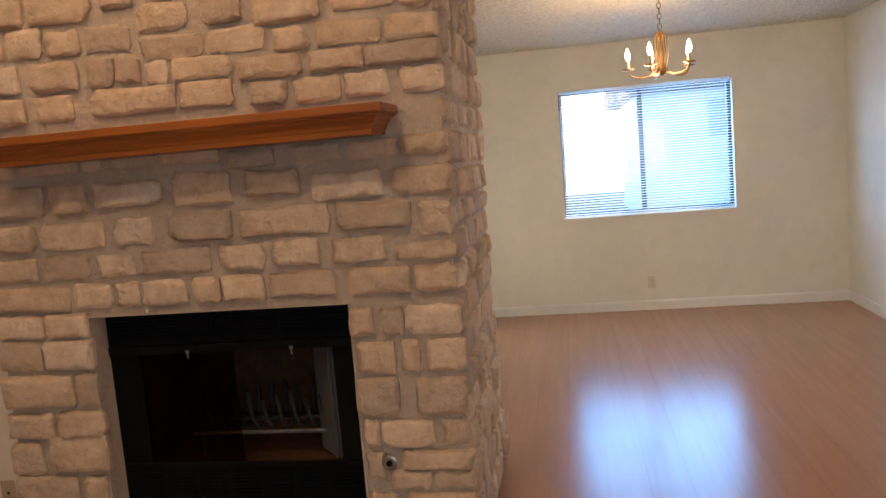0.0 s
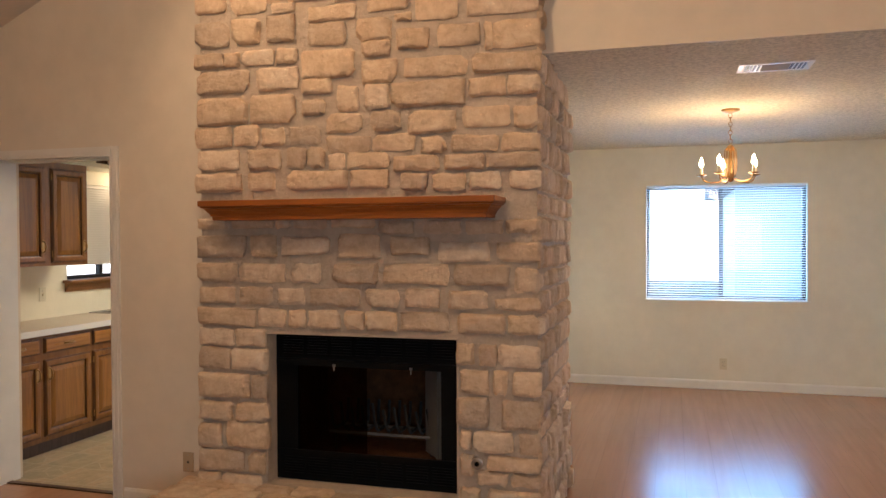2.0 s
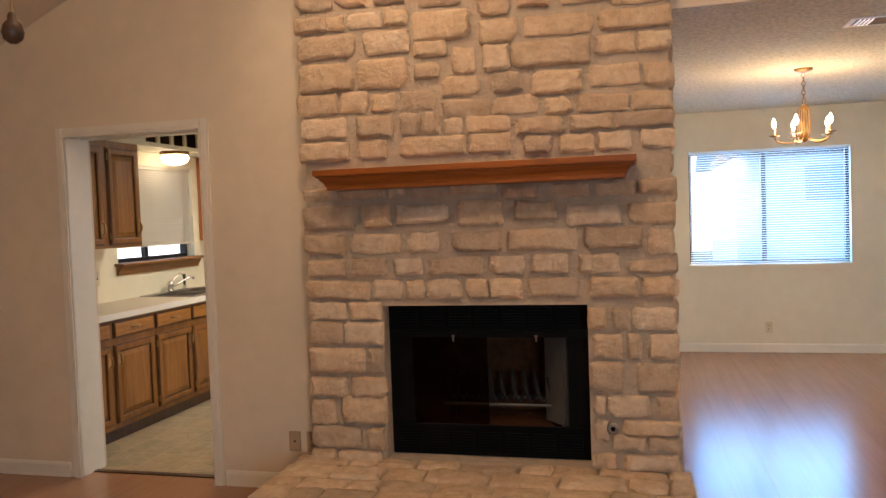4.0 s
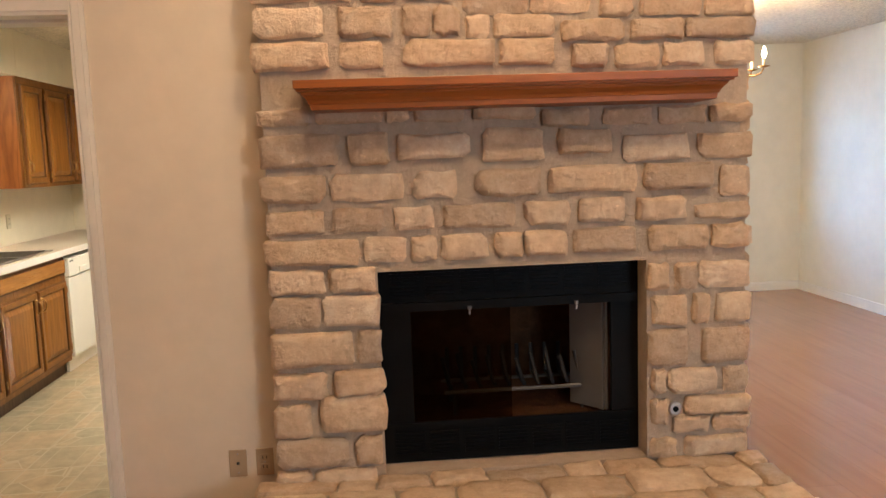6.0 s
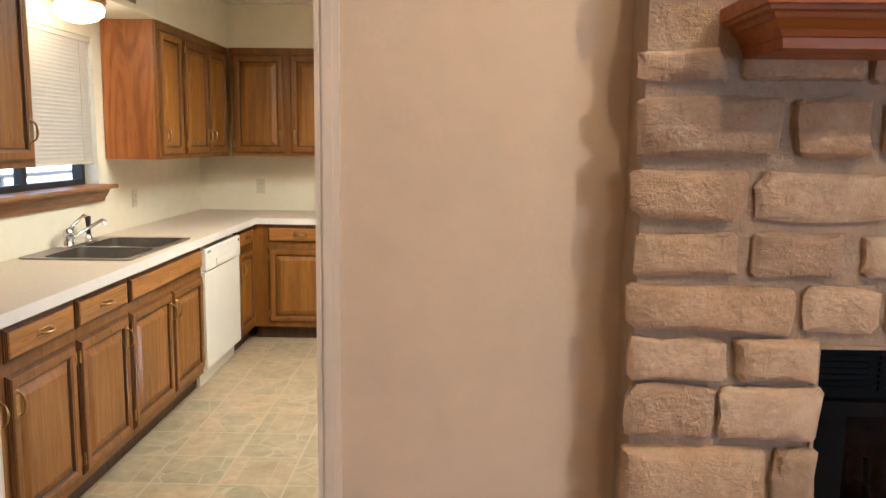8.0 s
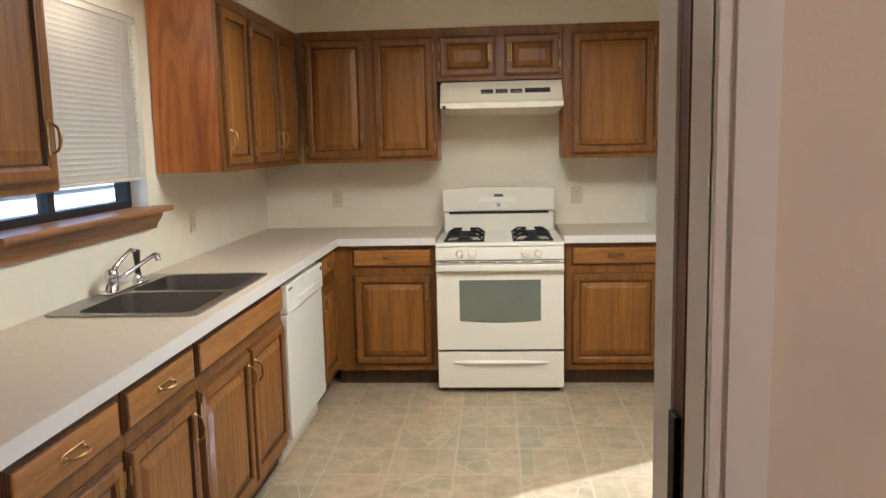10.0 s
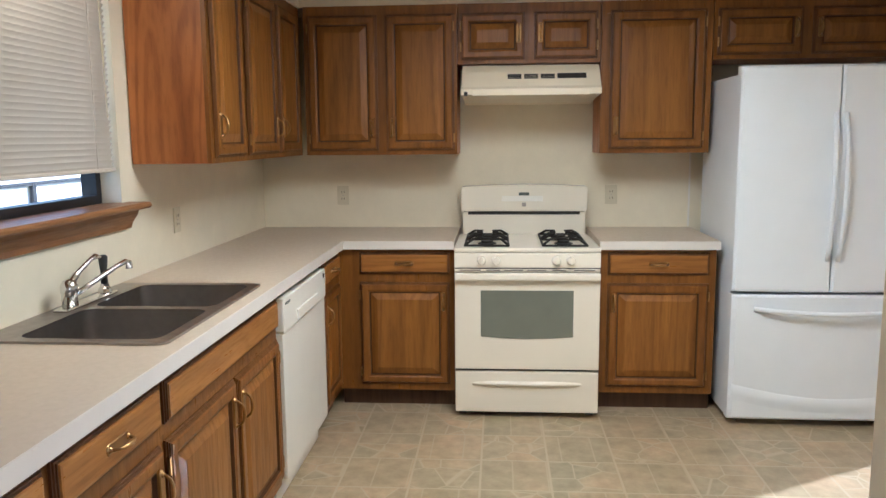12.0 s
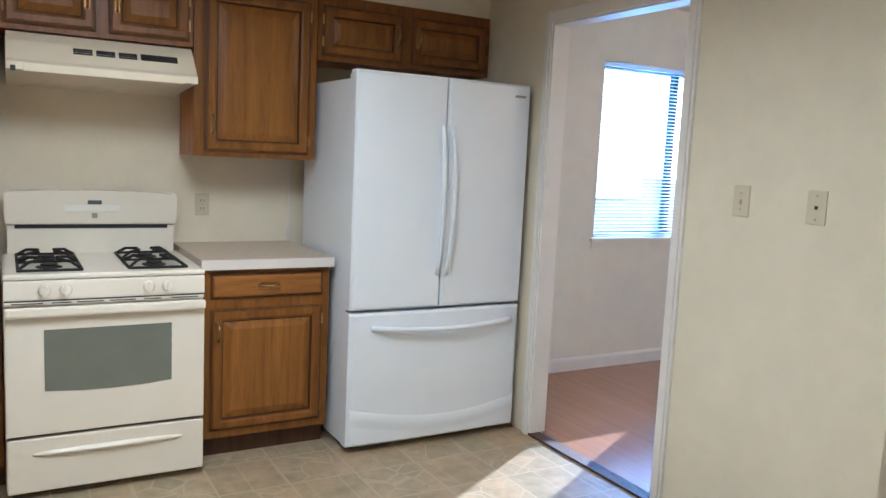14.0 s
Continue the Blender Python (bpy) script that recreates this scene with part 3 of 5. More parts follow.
def blind(name, w, h, drop, pitch, width, tilt, label, wand, SLAT=SLAT):
    """A mini blind in the xz plane; its head rail's top is at z 0."""
    t = thing(name, label=label, category="window blind")
    part("head_rail", boxes((0, w, -0.014, 0.014, -0.028, 0), bev=0.002), SLAT, t)
    n = int((drop - 0.045) / pitch) + 1
    bm = bmesh.new()
    a = radians(tilt)
    prev = None
    for u, c in ((-0.5, 0.0), (0.0, 0.0018), (0.5, 0.0)):
        y, z = u * width * math.cos(a) - c * math.sin(a), u * width * math.sin(a) + c * math.cos(a)
        row = [bm.verts.new((x, y, z)) for x in (0.004, w - 0.004)] + [bm.verts.new((x, y, z - 0.0006)) for x in (0.004, w - 0.004)]
        if prev:
            bm.faces.new((prev[0], prev[1], row[1], row[0]))
            bm.faces.new((prev[2], row[2], row[3], prev[3]))
        prev = row
    first = part("slat", bm, SLAT, t, smooth=True, loc=(0, 0, -0.04))
    for k in range(1, n):
        s = first.copy()
        scene.collection.objects.link(s)
        s.location.z = -0.04 - k * pitch
    part("bottom_rail", boxes((0, w, -0.01, 0.01, -drop, -drop + 0.012), bev=0.002), SLAT, t)
    for x in (0.12 * w, 0.88 * w):
        part("ladder_cord", tube(bmesh.new(), ((x, -width * 0.45, -0.02), (x, -width * 0.45, -drop + 0.01)), 0.0011, 5), SLAT, t)
    part("tilt_wand", tube(bmesh.new(), ((wand, -0.02, -0.03), (wand, -0.026, -drop * 0.72)), 0.003, 6), IVORY, t)
    return t


b1 = blind("mini_blind", WX1 - WX0 - 0.012, WZ1 - WZ0, WZ1 - WZ0 - 0.004, 0.0245, 0.0165, 29, "white horizontal mini blind with slats tilted open", 0.06, SLAT_VINYL)
b1.matrix_world = pose(WX0 + 0.006, 7.455, WZ1 - 0.001)
b2 = blind("mini_blind", SY1 - SY0 - 0.012, SZ1 - SZ0, 0.715, 0.0215, 0.026, -62, "white mini blind lowered to just above the sill", SY1 - SY0 - 0.08)
b2.matrix_world = pose(KX - 0.022, SY0 + 0.006, SZ1 - 0.001, 0, 0, 90)
structure("window_sill_dining", boxes((WX0 - 0.03, WX1 + 0.03, 7.405, 7.50, WZ0 - 0.025, WZ0 - 0.002), (WX0 - 0.015, WX1 + 0.015, 7.418, 7.43, WZ0 - 0.075, WZ0 - 0.026)), DWALL,
          "painted sill under the dining window", "window sill")
bm = bmesh.new()
extrude_profile(bm, ((-0.07, 0.0), (0.085, 0.0), (0.092, 0.008), (0.092, 0.016), (0.085, 0.024), (-0.07, 0.024)), "y", SY0 - 0.05, SY1 + 0.06, (KX, 0, SZ0 - 0.02))
extrude_profile(bm, ((0.0, 0.0), (0.015, 0.0), (0.02, 0.02), (0.045, 0.055), (0.05, 0.075), (0.0, 0.075)), "y", SY0 - 0.03, SY1 + 0.035, (KX + 0.001, 0, SZ0 - 0.097))
structure("window_sill_kitchen", bm, SILL_WOOD, "varnished brown wooden sill with moulded apron", "window sill")

# ---- fireplace ----
FY = 2.70
FX0, FX1 = -2.23, -0.36
BX0, BX1, BZ0, BZ1 = -1.83, -0.745, 0.255, 1.08
fp = thing("fireplace", (-1.3, 2.9, 0), 0, "floor-to-ceiling fireplace of rough tan limestone blocks with wide mortar joints", "fireplace")
OFF = Vector((-1.3, 2.9, 0))


def local(bm, o=OFF):
    bmesh.ops.translate(bm, vec=-o, verts=bm.verts)
    return bm


CH = 4.4
part("mortar_core", local(pierced("x", (FX0, FX1 + 0.022), (0, CH), FY, 3.25, ((BX0, BX1, BZ0 - 0.004, BZ1),))), MORTAR, fp)
part("mortar_flank", local(boxes((-0.60, FX1 + 0.021, 3.25, 3.85, 0, CH))), MORTAR, fp)
srnd = random.Random(4)


def stone_bm(u0, u1, z0, z1, d, rr=None):
    """A rough block lying in the xz plane, bulging towards -y by about d."""
    rr = rr or srnd
    bm = bmesh.new()
    w, h = u1 - u0, z1 - z0
    ca, cb, cc, cd = (max(0.009, min(w, h) * rr.uniform(0.05, 0.11 if rr.random() < 0.7 else 0.3)) for _ in range(4))
    out = []
    for x, z in ((u0, z0 + ca), (u0 + ca, z0), (u0 + w * 0.36, z0), (u0 + w * 0.67, z0), (u1 - cb, z0), (u1, z0 + cb), (u1, z0 + h * 0.5),
                 (u1, z1 - cc), (u1 - cc, z1), (u0 + w * 0.64, z1), (u0 + w * 0.33, z1), (u0 + cd, z1), (u0, z1 - cd), (u0, z0 + h * 0.5)):
        out.append((x + rr.uniform(-0.006, 0.005) * (1 if x < (u0 + u1) / 2 else -1), z + rr.uniform(-0.006, 0.005) * (1 if z < (z0 + z1) / 2 else -1)))
    cx, cz = (u0 + u1) / 2, (z0 + z1) / 2
    n = len(out)
    tx, tz = rr.uniform(-0.01, 0.01), rr.uniform(-0.008, 0.01)
    rings = [[bm.verts.new((x, 0.004, z)) for x, z in out]]
    rings.append([bm.verts.new((x, -d * rr.uniform(0.42, 0.68), z)) for x, z in out])
    ring3 = []
    for x, z in out:
        k = 1 - 0.013 / max(0.03, math.hypot(x - cx, z - cz)) * rr.uniform(0.6, 1.5)
        ring3.append(bm.verts.new((cx + (x - cx) * k, -d * rr.uniform(0.93, 1.04) - tx * (x - cx) / w - tz * (z - cz) / h, cz + (z - cz) * k)))
    rings.append(ring3)
    rings.append([bm.verts.new((cx + (x - cx) * 0.55, -d * rr.uniform(1.02, 1.1) - 0.55 * (tx * (x - cx) / w + tz * (z - cz) / h), cz + (z - cz) * 0.55)) for x, z in out])
    for a, b in zip(rings, rings[1:]):
        for k in range(n):
            bm.faces.new((a[k], a[(k + 1) % n], b[(k + 1) % n], b[k]))
    mid = bm.verts.new((cx, -d * 1.06, cz))
    for k in range(n):
        bm.faces.new((rings[-1][k], rings[-1][(k + 1) % n], mid))
    return bm


def course(z0, z1, *spans):
    for a, b in spans:
        a = -2.25 + srnd.uniform(-0.008, 0.008) if a < -2.17 else a
        b = FX1 + srnd.uniform(0.03, 0.046) if b > -0.4 else b
        bm = stone_bm(a, b, z0, z1, srnd.uniform(0.016, 0.036))
        bmesh.ops.translate(bm, vec=(0, FY, 0), verts=bm.verts)
        rough_block("stone", local(bm), STONE, fp)


course(2.98, 3.095, (-2.24, -2.09), (-2.06, -1.87))
course(2.975, 3.065, (-1.83, -1.68), (-1.64, -1.28))
course(2.86, 3.0, (-1.25, -1.14))
course(2.855, 2.96, (-1.12, -0.88), (-0.85, -0.59))
course(2.83, 2.94, (-0.56, -0.39))
course(2.84, 2.935, (-2.23, -2.06), (-1.41, -1.22))
course(2.82, 2.96, (-2.03, -1.81))
course(2.86, 2.96, (-1.81, -1.71), (-1.68, -1.46))
course(2.81, 2.86, (-1.78, -1.64))
course(2.77, 2.83, (-1.22, -1.0))
course(2.7, 2.815, (-0.96, -0.74), (-0.69, -0.39))
course(2.653, 2.793, (-2.23, -2.04), (-2.02, -1.85), (-1.81, -1.64))
course(2.74, 2.82, (-1.56, -1.29))
course(2.615, 2.735, (-1.56, -1.35), (-1.28, -1.09))
course(2.56, 2.665, (-1.06, -0.89), (-0.84, -0.62))
course(2.71, 2.75, (-1.07, -0.98))
course(2.53, 2.665, (-0.6, -0.56), (-0.55, -0.37))
course(2.536, 2.616, (-2.22, -2.08), (-2.07, -1.98), (-1.96, -1.77), (-1.75, -1.63), (-1.26, -1.1))
course(2.44, 2.59, (-1.6, -1.3))
course(2.415, 2.51, (-1.02, -0.69), (-0.66, -0.38))
course(2.397, 2.517, (-2.23, -1.92), (-1.87, -1.62), (-1.25, -1.06))
course(2.36, 2.44, (-1.6, -1.43))
course(2.263, 2.393, (-1.4, -1.28), (-1.24, -1.1), (-1.09, -0.7))
course(2.3, 2.39, (-0.68, -0.49), (-0.48, -0.38))
course(2.22, 2.37, (-2.22, -1.93), (-1.91, -1.64))
course(2.25, 2.33, (-1.6, -1.47))
course(2.15, 2.25, (-1.46, -1.26), (-1.2, -1.05), (-0.71, -0.47))
course(2.13, 2.24, (-1.0, -0.75), (-0.45, -0.36))
course(2.1, 2.21, (-2.23, -2.03), (-2.01, -1.86))
course(2.095, 2.19, (-1.84, -1.71), (-1.68, -1.5))
course(2.045, 2.13, (-1.46, -1.21), (-1.2, -0.97))
course(2.023, 2.107, (-0.93, -0.8), (-0.77, -0.53), (-0.51, -0.37))
course(1.968, 2.078, (-2.21, -1.99), (-1.93, -1.73), (-1.69, -1.58), (-1.57, -1.47))
course(1.955, 2.04, (-1.45, -1.36), (-1.34, -1.11))
course(1.937, 2.013, (-1.08, -0.84), (-0.81, -0.6), (-0.59, -0.36))
course(1.853, 1.953, (-2.21, -1.97), (-1.93, -1.77), (-1.69, -1.34), (-1.32, -1.11))
course(1.835, 1.922, (-1.04, -0.9), (-0.87, -0.7), (-0.68, -0.52), (-0.47, -0.36))
course(1.648, 1.71, (-2.2, -2.06), (-2.03, -1.78), (-1.76, -1.68), (-1.66, -1.47), (-1.43, -1.19))
course(1.613, 1.682, (-1.16, -0.98), (-0.92, -0.73), (-0.7, -0.51), (-0.49, -0.36))
course(1.487, 1.613, (-2.21, -1.95), (-1.91, -1.76), (-1.4, -1.16))
course(1.505, 1.6, (-1.73, -1.45), (-1.1, -0.89))
course(1.47, 1.57, (-0.84, -0.58), (-0.54, -0.36))
course(1.355, 1.458, (-2.21, -2.01), (-1.99, -1.71), (-1.67, -1.5), (-1.43, -1.17), (-1.14, -0.79), (-0.76, -0.48))
course(1.32, 1.44, (-0.45, -0.36))
course(1.234, 1.326, (-2.2, -2.02), (-1.99, -1.79), (-1.75, -1.6), (-1.56, -1.28), (-1.24, -1.06), (-1.02, -0.84), (-0.79, -0.59))
course(1.23, 1.29, (-0.55, -0.36))
course(1.113, 1.209, (-2.21, -1.89), (-1.87, -1.71), (-1.69, -1.59), (-1.57, -1.39), (-1.36, -1.25), (-1.24, -1.07), (-1.05, -0.79), (-0.74, -0.5), (-0.48, -0.36))
course(1.005, 1.095, (-2.2, -2.03), (-2.01, -1.83))
course(0.95, 1.057, (-0.75, -0.66), (-0.63, -0.54), (-0.53, -0.35))
course(0.87, 0.99, (-2.19, -2.05), (-2.04, -1.82))
course(0.807, 0.927, (-0.73, -0.58), (-0.56, -0.49), (-0.46, -0.35))
course(0.715, 0.85, (-2.2, -1.93), (-1.91, -1.82))
course(0.64, 0.785, (-0.75, -0.58), (-0.52, -0.35))
course(0.585, 0.69, (-2.2, -2.04), (-2.01, -1.81))
course(0.52, 0.62, (-0.73, -0.67), (-0.66, -0.46), (-0.43, -0.34))
course(0.43, 0.56, (-2.2, -2.11))
course(0.44, 0.59, (-2.07, -1.81))
course(0.43, 0.5, (-0.59, -0.36))
course(0.39, 0.5, (-0.73, -0.66))
course(0.305, 0.42, (-2.21, -1.97), (-1.94, -1.83))
course(0.355, 0.42, (-0.64, -0.49), (-0.47, -0.35))
course(0.225, 0.29, (-2.2, -2.12), (-2.1, -1.86))
course(0.25, 0.33, (-0.74, -0.63), (-0.59, -0.36))

# blocks up the chimney above
rest = bmesh.new()
z = 3.11
while z < CH - 0.15:
    h = srnd.uniform(0.09, 0.13)
    x = FX0
    while x < FX1 - 0.08:
        w = min(srnd.uniform(0.12, 0.26), FX1 - x)
        b = stone_bm(x + 0.01, x + w - 0.01, z, z + h - 0.02, 0.035)
        me = bpy.data.meshes.new("tmp")
        b.to_mesh(me)
        b.free()
        n0 = len(rest.verts)
        rest.from_mesh(me)
        bpy.data.meshes.remove(me)
        rest.verts.ensure_lookup_table()
        bmesh.ops.translate(rest, vec=(0, FY, 0), verts=rest.verts[n0:])
        x += w
    z += h
tagged(part("upper_stones", local(rest), STONE, fp), kind="stuff")
# blocks along the side of the fireplace that faces the dining area
turn = Matrix.Rotation(radians(90), 4, "Z")
z = 0.02
while z < 3.05:
    h = srnd.uniform(0.09, 0.155)
    y = FY - 0.004
    while y < 3.80:
        w = min(srnd.uniform(0.11, 0.26), 3.86 - y)
        bm = stone_bm(y + 0.008, y + w - 0.008, z, z + h - 0.02, srnd.uniform(0.028, 0.055))
        bmesh.ops.transform(bm, matrix=turn, verts=bm.verts)
        bmesh.ops.translate(bm, vec=(FX1, 0, 0), verts=bm.verts)
        rough_block("stone", local(bm), STONE, fp)
        y += w
    z += h
# firebox
IY = 2.80
for rb in ((BX0 - 0.003, BX0 + 0.005, FY - 0.01, IY, BZ0, BZ1), (BX1 - 0.005, BX1 + 0.003, FY - 0.01, IY, BZ0, BZ1), (BX0, BX1, FY - 0.01, IY, BZ1 - 0.005, BZ1 + 0.003)):
    part("reveal", local(boxes(rb)), MORTAR, fp)
ins = part("firebox_insert", local(pierced("x", (BX0, BX1), (BZ0, BZ1), IY, IY + 0.02, ((BX0 + 0.12, BX1 - 0.12, BZ0 + 0.16, BZ1 - 0.15),))), BLACK, fp, "black steel surround of the firebox")
lv = bmesh.new()
SEG = (BX1 - BX0 - 0.08) / 7
for zb in (BZ1 - 0.13, BZ0 + 0.03):
    for j in range(7):
        for k in range(7):
            xa, zz = BX0 + 0.04 + j * SEG, zb + k * 0.015
            box(lv, xa + 0.012, xa + SEG - 0.012, IY - 0.006, IY + 0.004, zz, zz + 0.008)
box(lv, BX0 + 0.02, BX1 - 0.02, IY - 0.03, IY + 0.004, BZ1 - 0.185, BZ1 - 0.15)
box(lv, BX0 + 0.02, BX1 - 0.02, IY - 0.012, IY + 0.004, BZ0 + 0.15, BZ0 + 0.17)
part("louvre", local(lv), BLACK, ins)
CX0, CX1, CZ0, CZ1 = BX0 + 0.12, BX1 - 0.12, BZ0 + 0.16, BZ1 - 0.15
for lb in ((CX0 - 0.02, CX1 + 0.02, 3.22, 3.24, BZ0, BZ1), (CX0 - 0.02, CX0, IY + 0.03, 3.22, BZ0, BZ1), (CX1, CX1 + 0.02, IY + 0.03, 3.22, BZ0, BZ1),
           (CX0, CX1, IY + 0.03, 3.22, BZ0 + 0.12, BZ0 + 0.15), (CX0, CX1, IY + 0.03, 3.22, BZ1 - 0.1, BZ1 - 0.08)):
    part("lining_panel", local(boxes(lb)), FIREBRICK, fp, "sooty dark firebrick lining")
gd = part("glass_door", local(boxes((CX0, (CX0 + CX1) / 2, IY + 0.008, IY + 0.012, CZ0, CZ1))), FIRE_GLASS, fp, "smoked glass fire door")
part("door_edge", local(boxes((CX0, CX0 + 0.012, IY + 0.002, IY + 0.02, CZ0, CZ1))), BLACK, gd)
for xa, ya, xb, yb in ((-0.89, 0.03, -1.0, 0.16), (-0.885, 0.03, -0.80, 0.13)):
    leaf = boxes((0, math.hypot(xb - xa, yb - ya), -0.004, 0.004, CZ0 + 0.005, CZ1 - 0.005), (0, 0.018, -0.008, 0.008, CZ0 + 0.004, CZ1 - 0.004))
    bmesh.ops.transform(leaf, matrix=pose(xa, IY + ya, 0, 0, 0, math.degrees(math.atan2(yb - ya, xb - xa))), verts=leaf.verts)
    part("folded_door", local(leaf), DULL_STEEL, fp, "grey folded fire door")
for x in (-1.46, -1.02):
    part("knob", local(lathe(bmesh.new(), ((0.004, 0), (0.004, 0.02), (0.009, 0.024), (0.009, 0.034)), (x, IY - 0.036, CZ1 - 0.055), 10)), STEEL, fp, "small metal door knob")
grate = thing("fire_grate", (-1.24, 3.02, BZ0 + 0.15), 0, "black iron fire grate with upturned bars in the firebox", "fire grate")
for k in range(10):
    x = -0.29 + k * 0.064
    part("bar", tube(bmesh.new(), ((x, 0.1, 0.25), (x, 0.085, 0.12), (x, -0.08, 0.115), (x - 0.012, -0.09, 0.14), (x - 0.035, -0.08, 0.25 + 0.02 * math.sin(k * 2.1))), 0.009, 6), IRON, grate)
for y in (-0.1, 0.08):
    part("rail", tube(bmesh.new(), ((-0.32, y, 0.1), (0.32, y, 0.1)), 0.009, 6), DULL_STEEL, grate)
for x in (-0.28, 0.28):
    for y in (-0.1, 0.08):
        part("leg", tube(bmesh.new(), ((x, y, 0), (x, y, 0.1)), 0.008, 6), IRON, grate)
valve = thing("gas_valve", (-0.64, FY - 0.028, 0.46), 0, "round metal gas key valve set in the fireplace stone", "gas valve")
bm = lathe(bmesh.new(), ((0.03, 0), (0.03, 0.004), (0.022, 0.008), (0.012, 0.008)), n=20)
bmesh.ops.rotate(bm, matrix=Matrix.Rotation(radians(90), 3, "X"), verts=bm.verts)
part("escutcheon", bm, STEEL, valve)
bm = lathe(bmesh.new(), ((0.012, 0.006), (0.012, 0.011), (0.005, 0.011)), n=12)
bmesh.ops.rotate(bm, matrix=Matrix.Rotation(radians(90), 3, "X"), verts=bm.verts)
part("socket", bm, BLACK, valve)
# hearth of flat stones
hearth = thing("hearth", (-1.3, 2.4, 0), 0, "raised hearth of rough tan limestone slabs before the fireplace", "hearth")
HX0, HX1, HY0, HZ = -2.34, -0.27, 2.08, 0.24
HO = Vector((-1.3, 2.4, 0))
part("mortar_bed", local(boxes((HX0 + 0.03, HX1 - 0.03, HY0 + 0.03, FY - 0.002, 0, HZ - 0.012), bev=0.01), HO), MORTAR, hearth)
y = HY0
for d in (0.17, 0.14, 0.19, 0.13):
    x = HX0
    while x < HX1 - 0.06:
        w = min(srnd.uniform(0.14, 0.34), HX1 - x)
        bm = stone_bm(x + 0.006, x + w - 0.006, y + 0.006, min(y + d - 0.006, FY), srnd.uniform(0.02, 0.032))
        bmesh.ops.transform(bm, matrix=Matrix(((1, 0, 0, 0), (0, 0, 1, 0), (0, -1, 0, HZ - 0.016), (0, 0, 0, 1))), verts=bm.verts)
        rough_block("stone", local(bm, HO), STONE, hearth)
        x += w
    y += d
for z0, z1 in ((0.01, 0.115), (0.125, 0.225)):
    x = HX0
    while x < HX1 - 0.06:
        w = min(srnd.uniform(0.14, 0.3), HX1 - x)
        bm = stone_bm(x + 0.006, x + w - 0.006, z0, z1, 0.03)
        bmesh.ops.translate(bm, vec=(0, HY0 + 0.03, 0), verts=bm.verts)
        rough_block("stone", local(bm, HO), STONE, hearth)
        x += w
    y = HY0 + 0.02
    while y < FY - 0.1:
        w = min(srnd.uniform(0.14, 0.3), WY - 0.03 - y)
        for X, sg in ((HX0 + 0.03, -1), (HX1 - 0.03, 1)):
            bm = stone_bm(y + 0.006, y + w - 0.006, z0, z1, 0.03)
            bmesh.ops.transform(bm, matrix=Matrix(((0, -sg, 0, X), (1, 0, 0, 0), (0, 0, 1, 0), (0, 0, 0, 1))), verts=bm.verts)
            rough_block("stone", local(bm, HO), STONE, hearth)
        y += w
# mantel shelf with a crown-moulded edge
mantel = thing("mantel_shelf", (-1.3, FY, 1.69), 0, "reddish-brown varnished wooden mantel shelf with moulded edge", "mantel shelf")
bm = bmesh.new()
mp = [(0.195, 0.0), (0.2, 0.0015), (0.203, 0.020), (0.207, 0.022), (0.212, 0.034), (0.225, 0.050), (0.229, 0.052), (0.232, 0.061), (0.245, 0.064), (0.247, 0.072)]
L0, L1 = -2.085 + 1.3, -0.495 + 1.3
ringsm = []
for o, u in mp:
    k = o - 0.255
    ringsm.append([bm.verts.new(c) for c in ((L0 - k, 0.0, u), (L0 - k, -o, u), (L1 + k, -o, u), (L1 + k, 0.0, u))])
for a, b in zip(ringsm, ringsm[1:]):
    for k in range(4):
        bm.faces.new((a[k], a[(k + 1) % 4], b[(k + 1) % 4], b[k]))
bm.faces.new(ringsm[0])
bm.faces.new(ringsm[-1])
part("crown_moulding", bm, MANTEL_WOOD, mantel)
part("shelf_board", boxes((L0, L1, -0.257, 0.0, 0.0722, 0.102), bev=0.003), MANTEL_WOOD, mantel)


# ---- kitchen cabinets ----
def handle(parent, x, z, vertical=True, y=-0.021, size=0.1):
    """A brass bail pull with two bosses."""
    bm = bmesh.new()
    pts = []
    for k in range(9):
        s = -1 + k / 4
        pts.append((s * size * 0.42, -0.008 - 0.022 * (1 - s * s) ** 0.5, 0))
    tube(bm, pts, [0.004, 0.0045, 0.005, 0.006, 0.0065, 0.006, 0.005, 0.0045, 0.004], 8)
    for s in (-1, 1):
        b0 = len(bm.verts)
        lathe(bm, ((0.009, 0), (0.009, 0.002), (0.006, 0.006), (0.004, 0.01)), n=8)
        bm.verts.ensure_lookup_table()
        vs = bm.verts[b0:]
        bmesh.ops.rotate(bm, matrix=Matrix.Rotation(radians(90), 3, "X"), verts=vs)
        bmesh.ops.translate(bm, vec=(s * size * 0.42, 0, 0), verts=vs)
    back = bmesh.new()
    lo, hi = ([back.verts.new((sx * (size * 0.43 + k * 0.011 * math.cos(a)), yy, k * 0.0135 * math.sin(a)))
               for sx, a in [(1, radians(g)) for g in range(-90, 91, 30)] + [(-1, radians(g)) for g in range(90, -91, -30)]] for yy, k in ((0.0, 1.0), (-0.003, 0.85)))
    for i in range(len(lo)):
        j = (i + 1) % len(lo)
        back.faces.new((lo[i], lo[j], hi[j], hi[i]))
    back.faces.new(hi)
    if vertical:
        for b in (bm, back):
            bmesh.ops.rotate(b, matrix=Matrix.Rotation(radians(90), 3, "Y"), verts=b.verts)
    h = part("handle", bm, BRASS, parent, "aged brass bail pull", smooth=True, loc=(x, y, z))
    part("back_plate", back, BRASS, h, "slim rounded brass back plate")
    return h


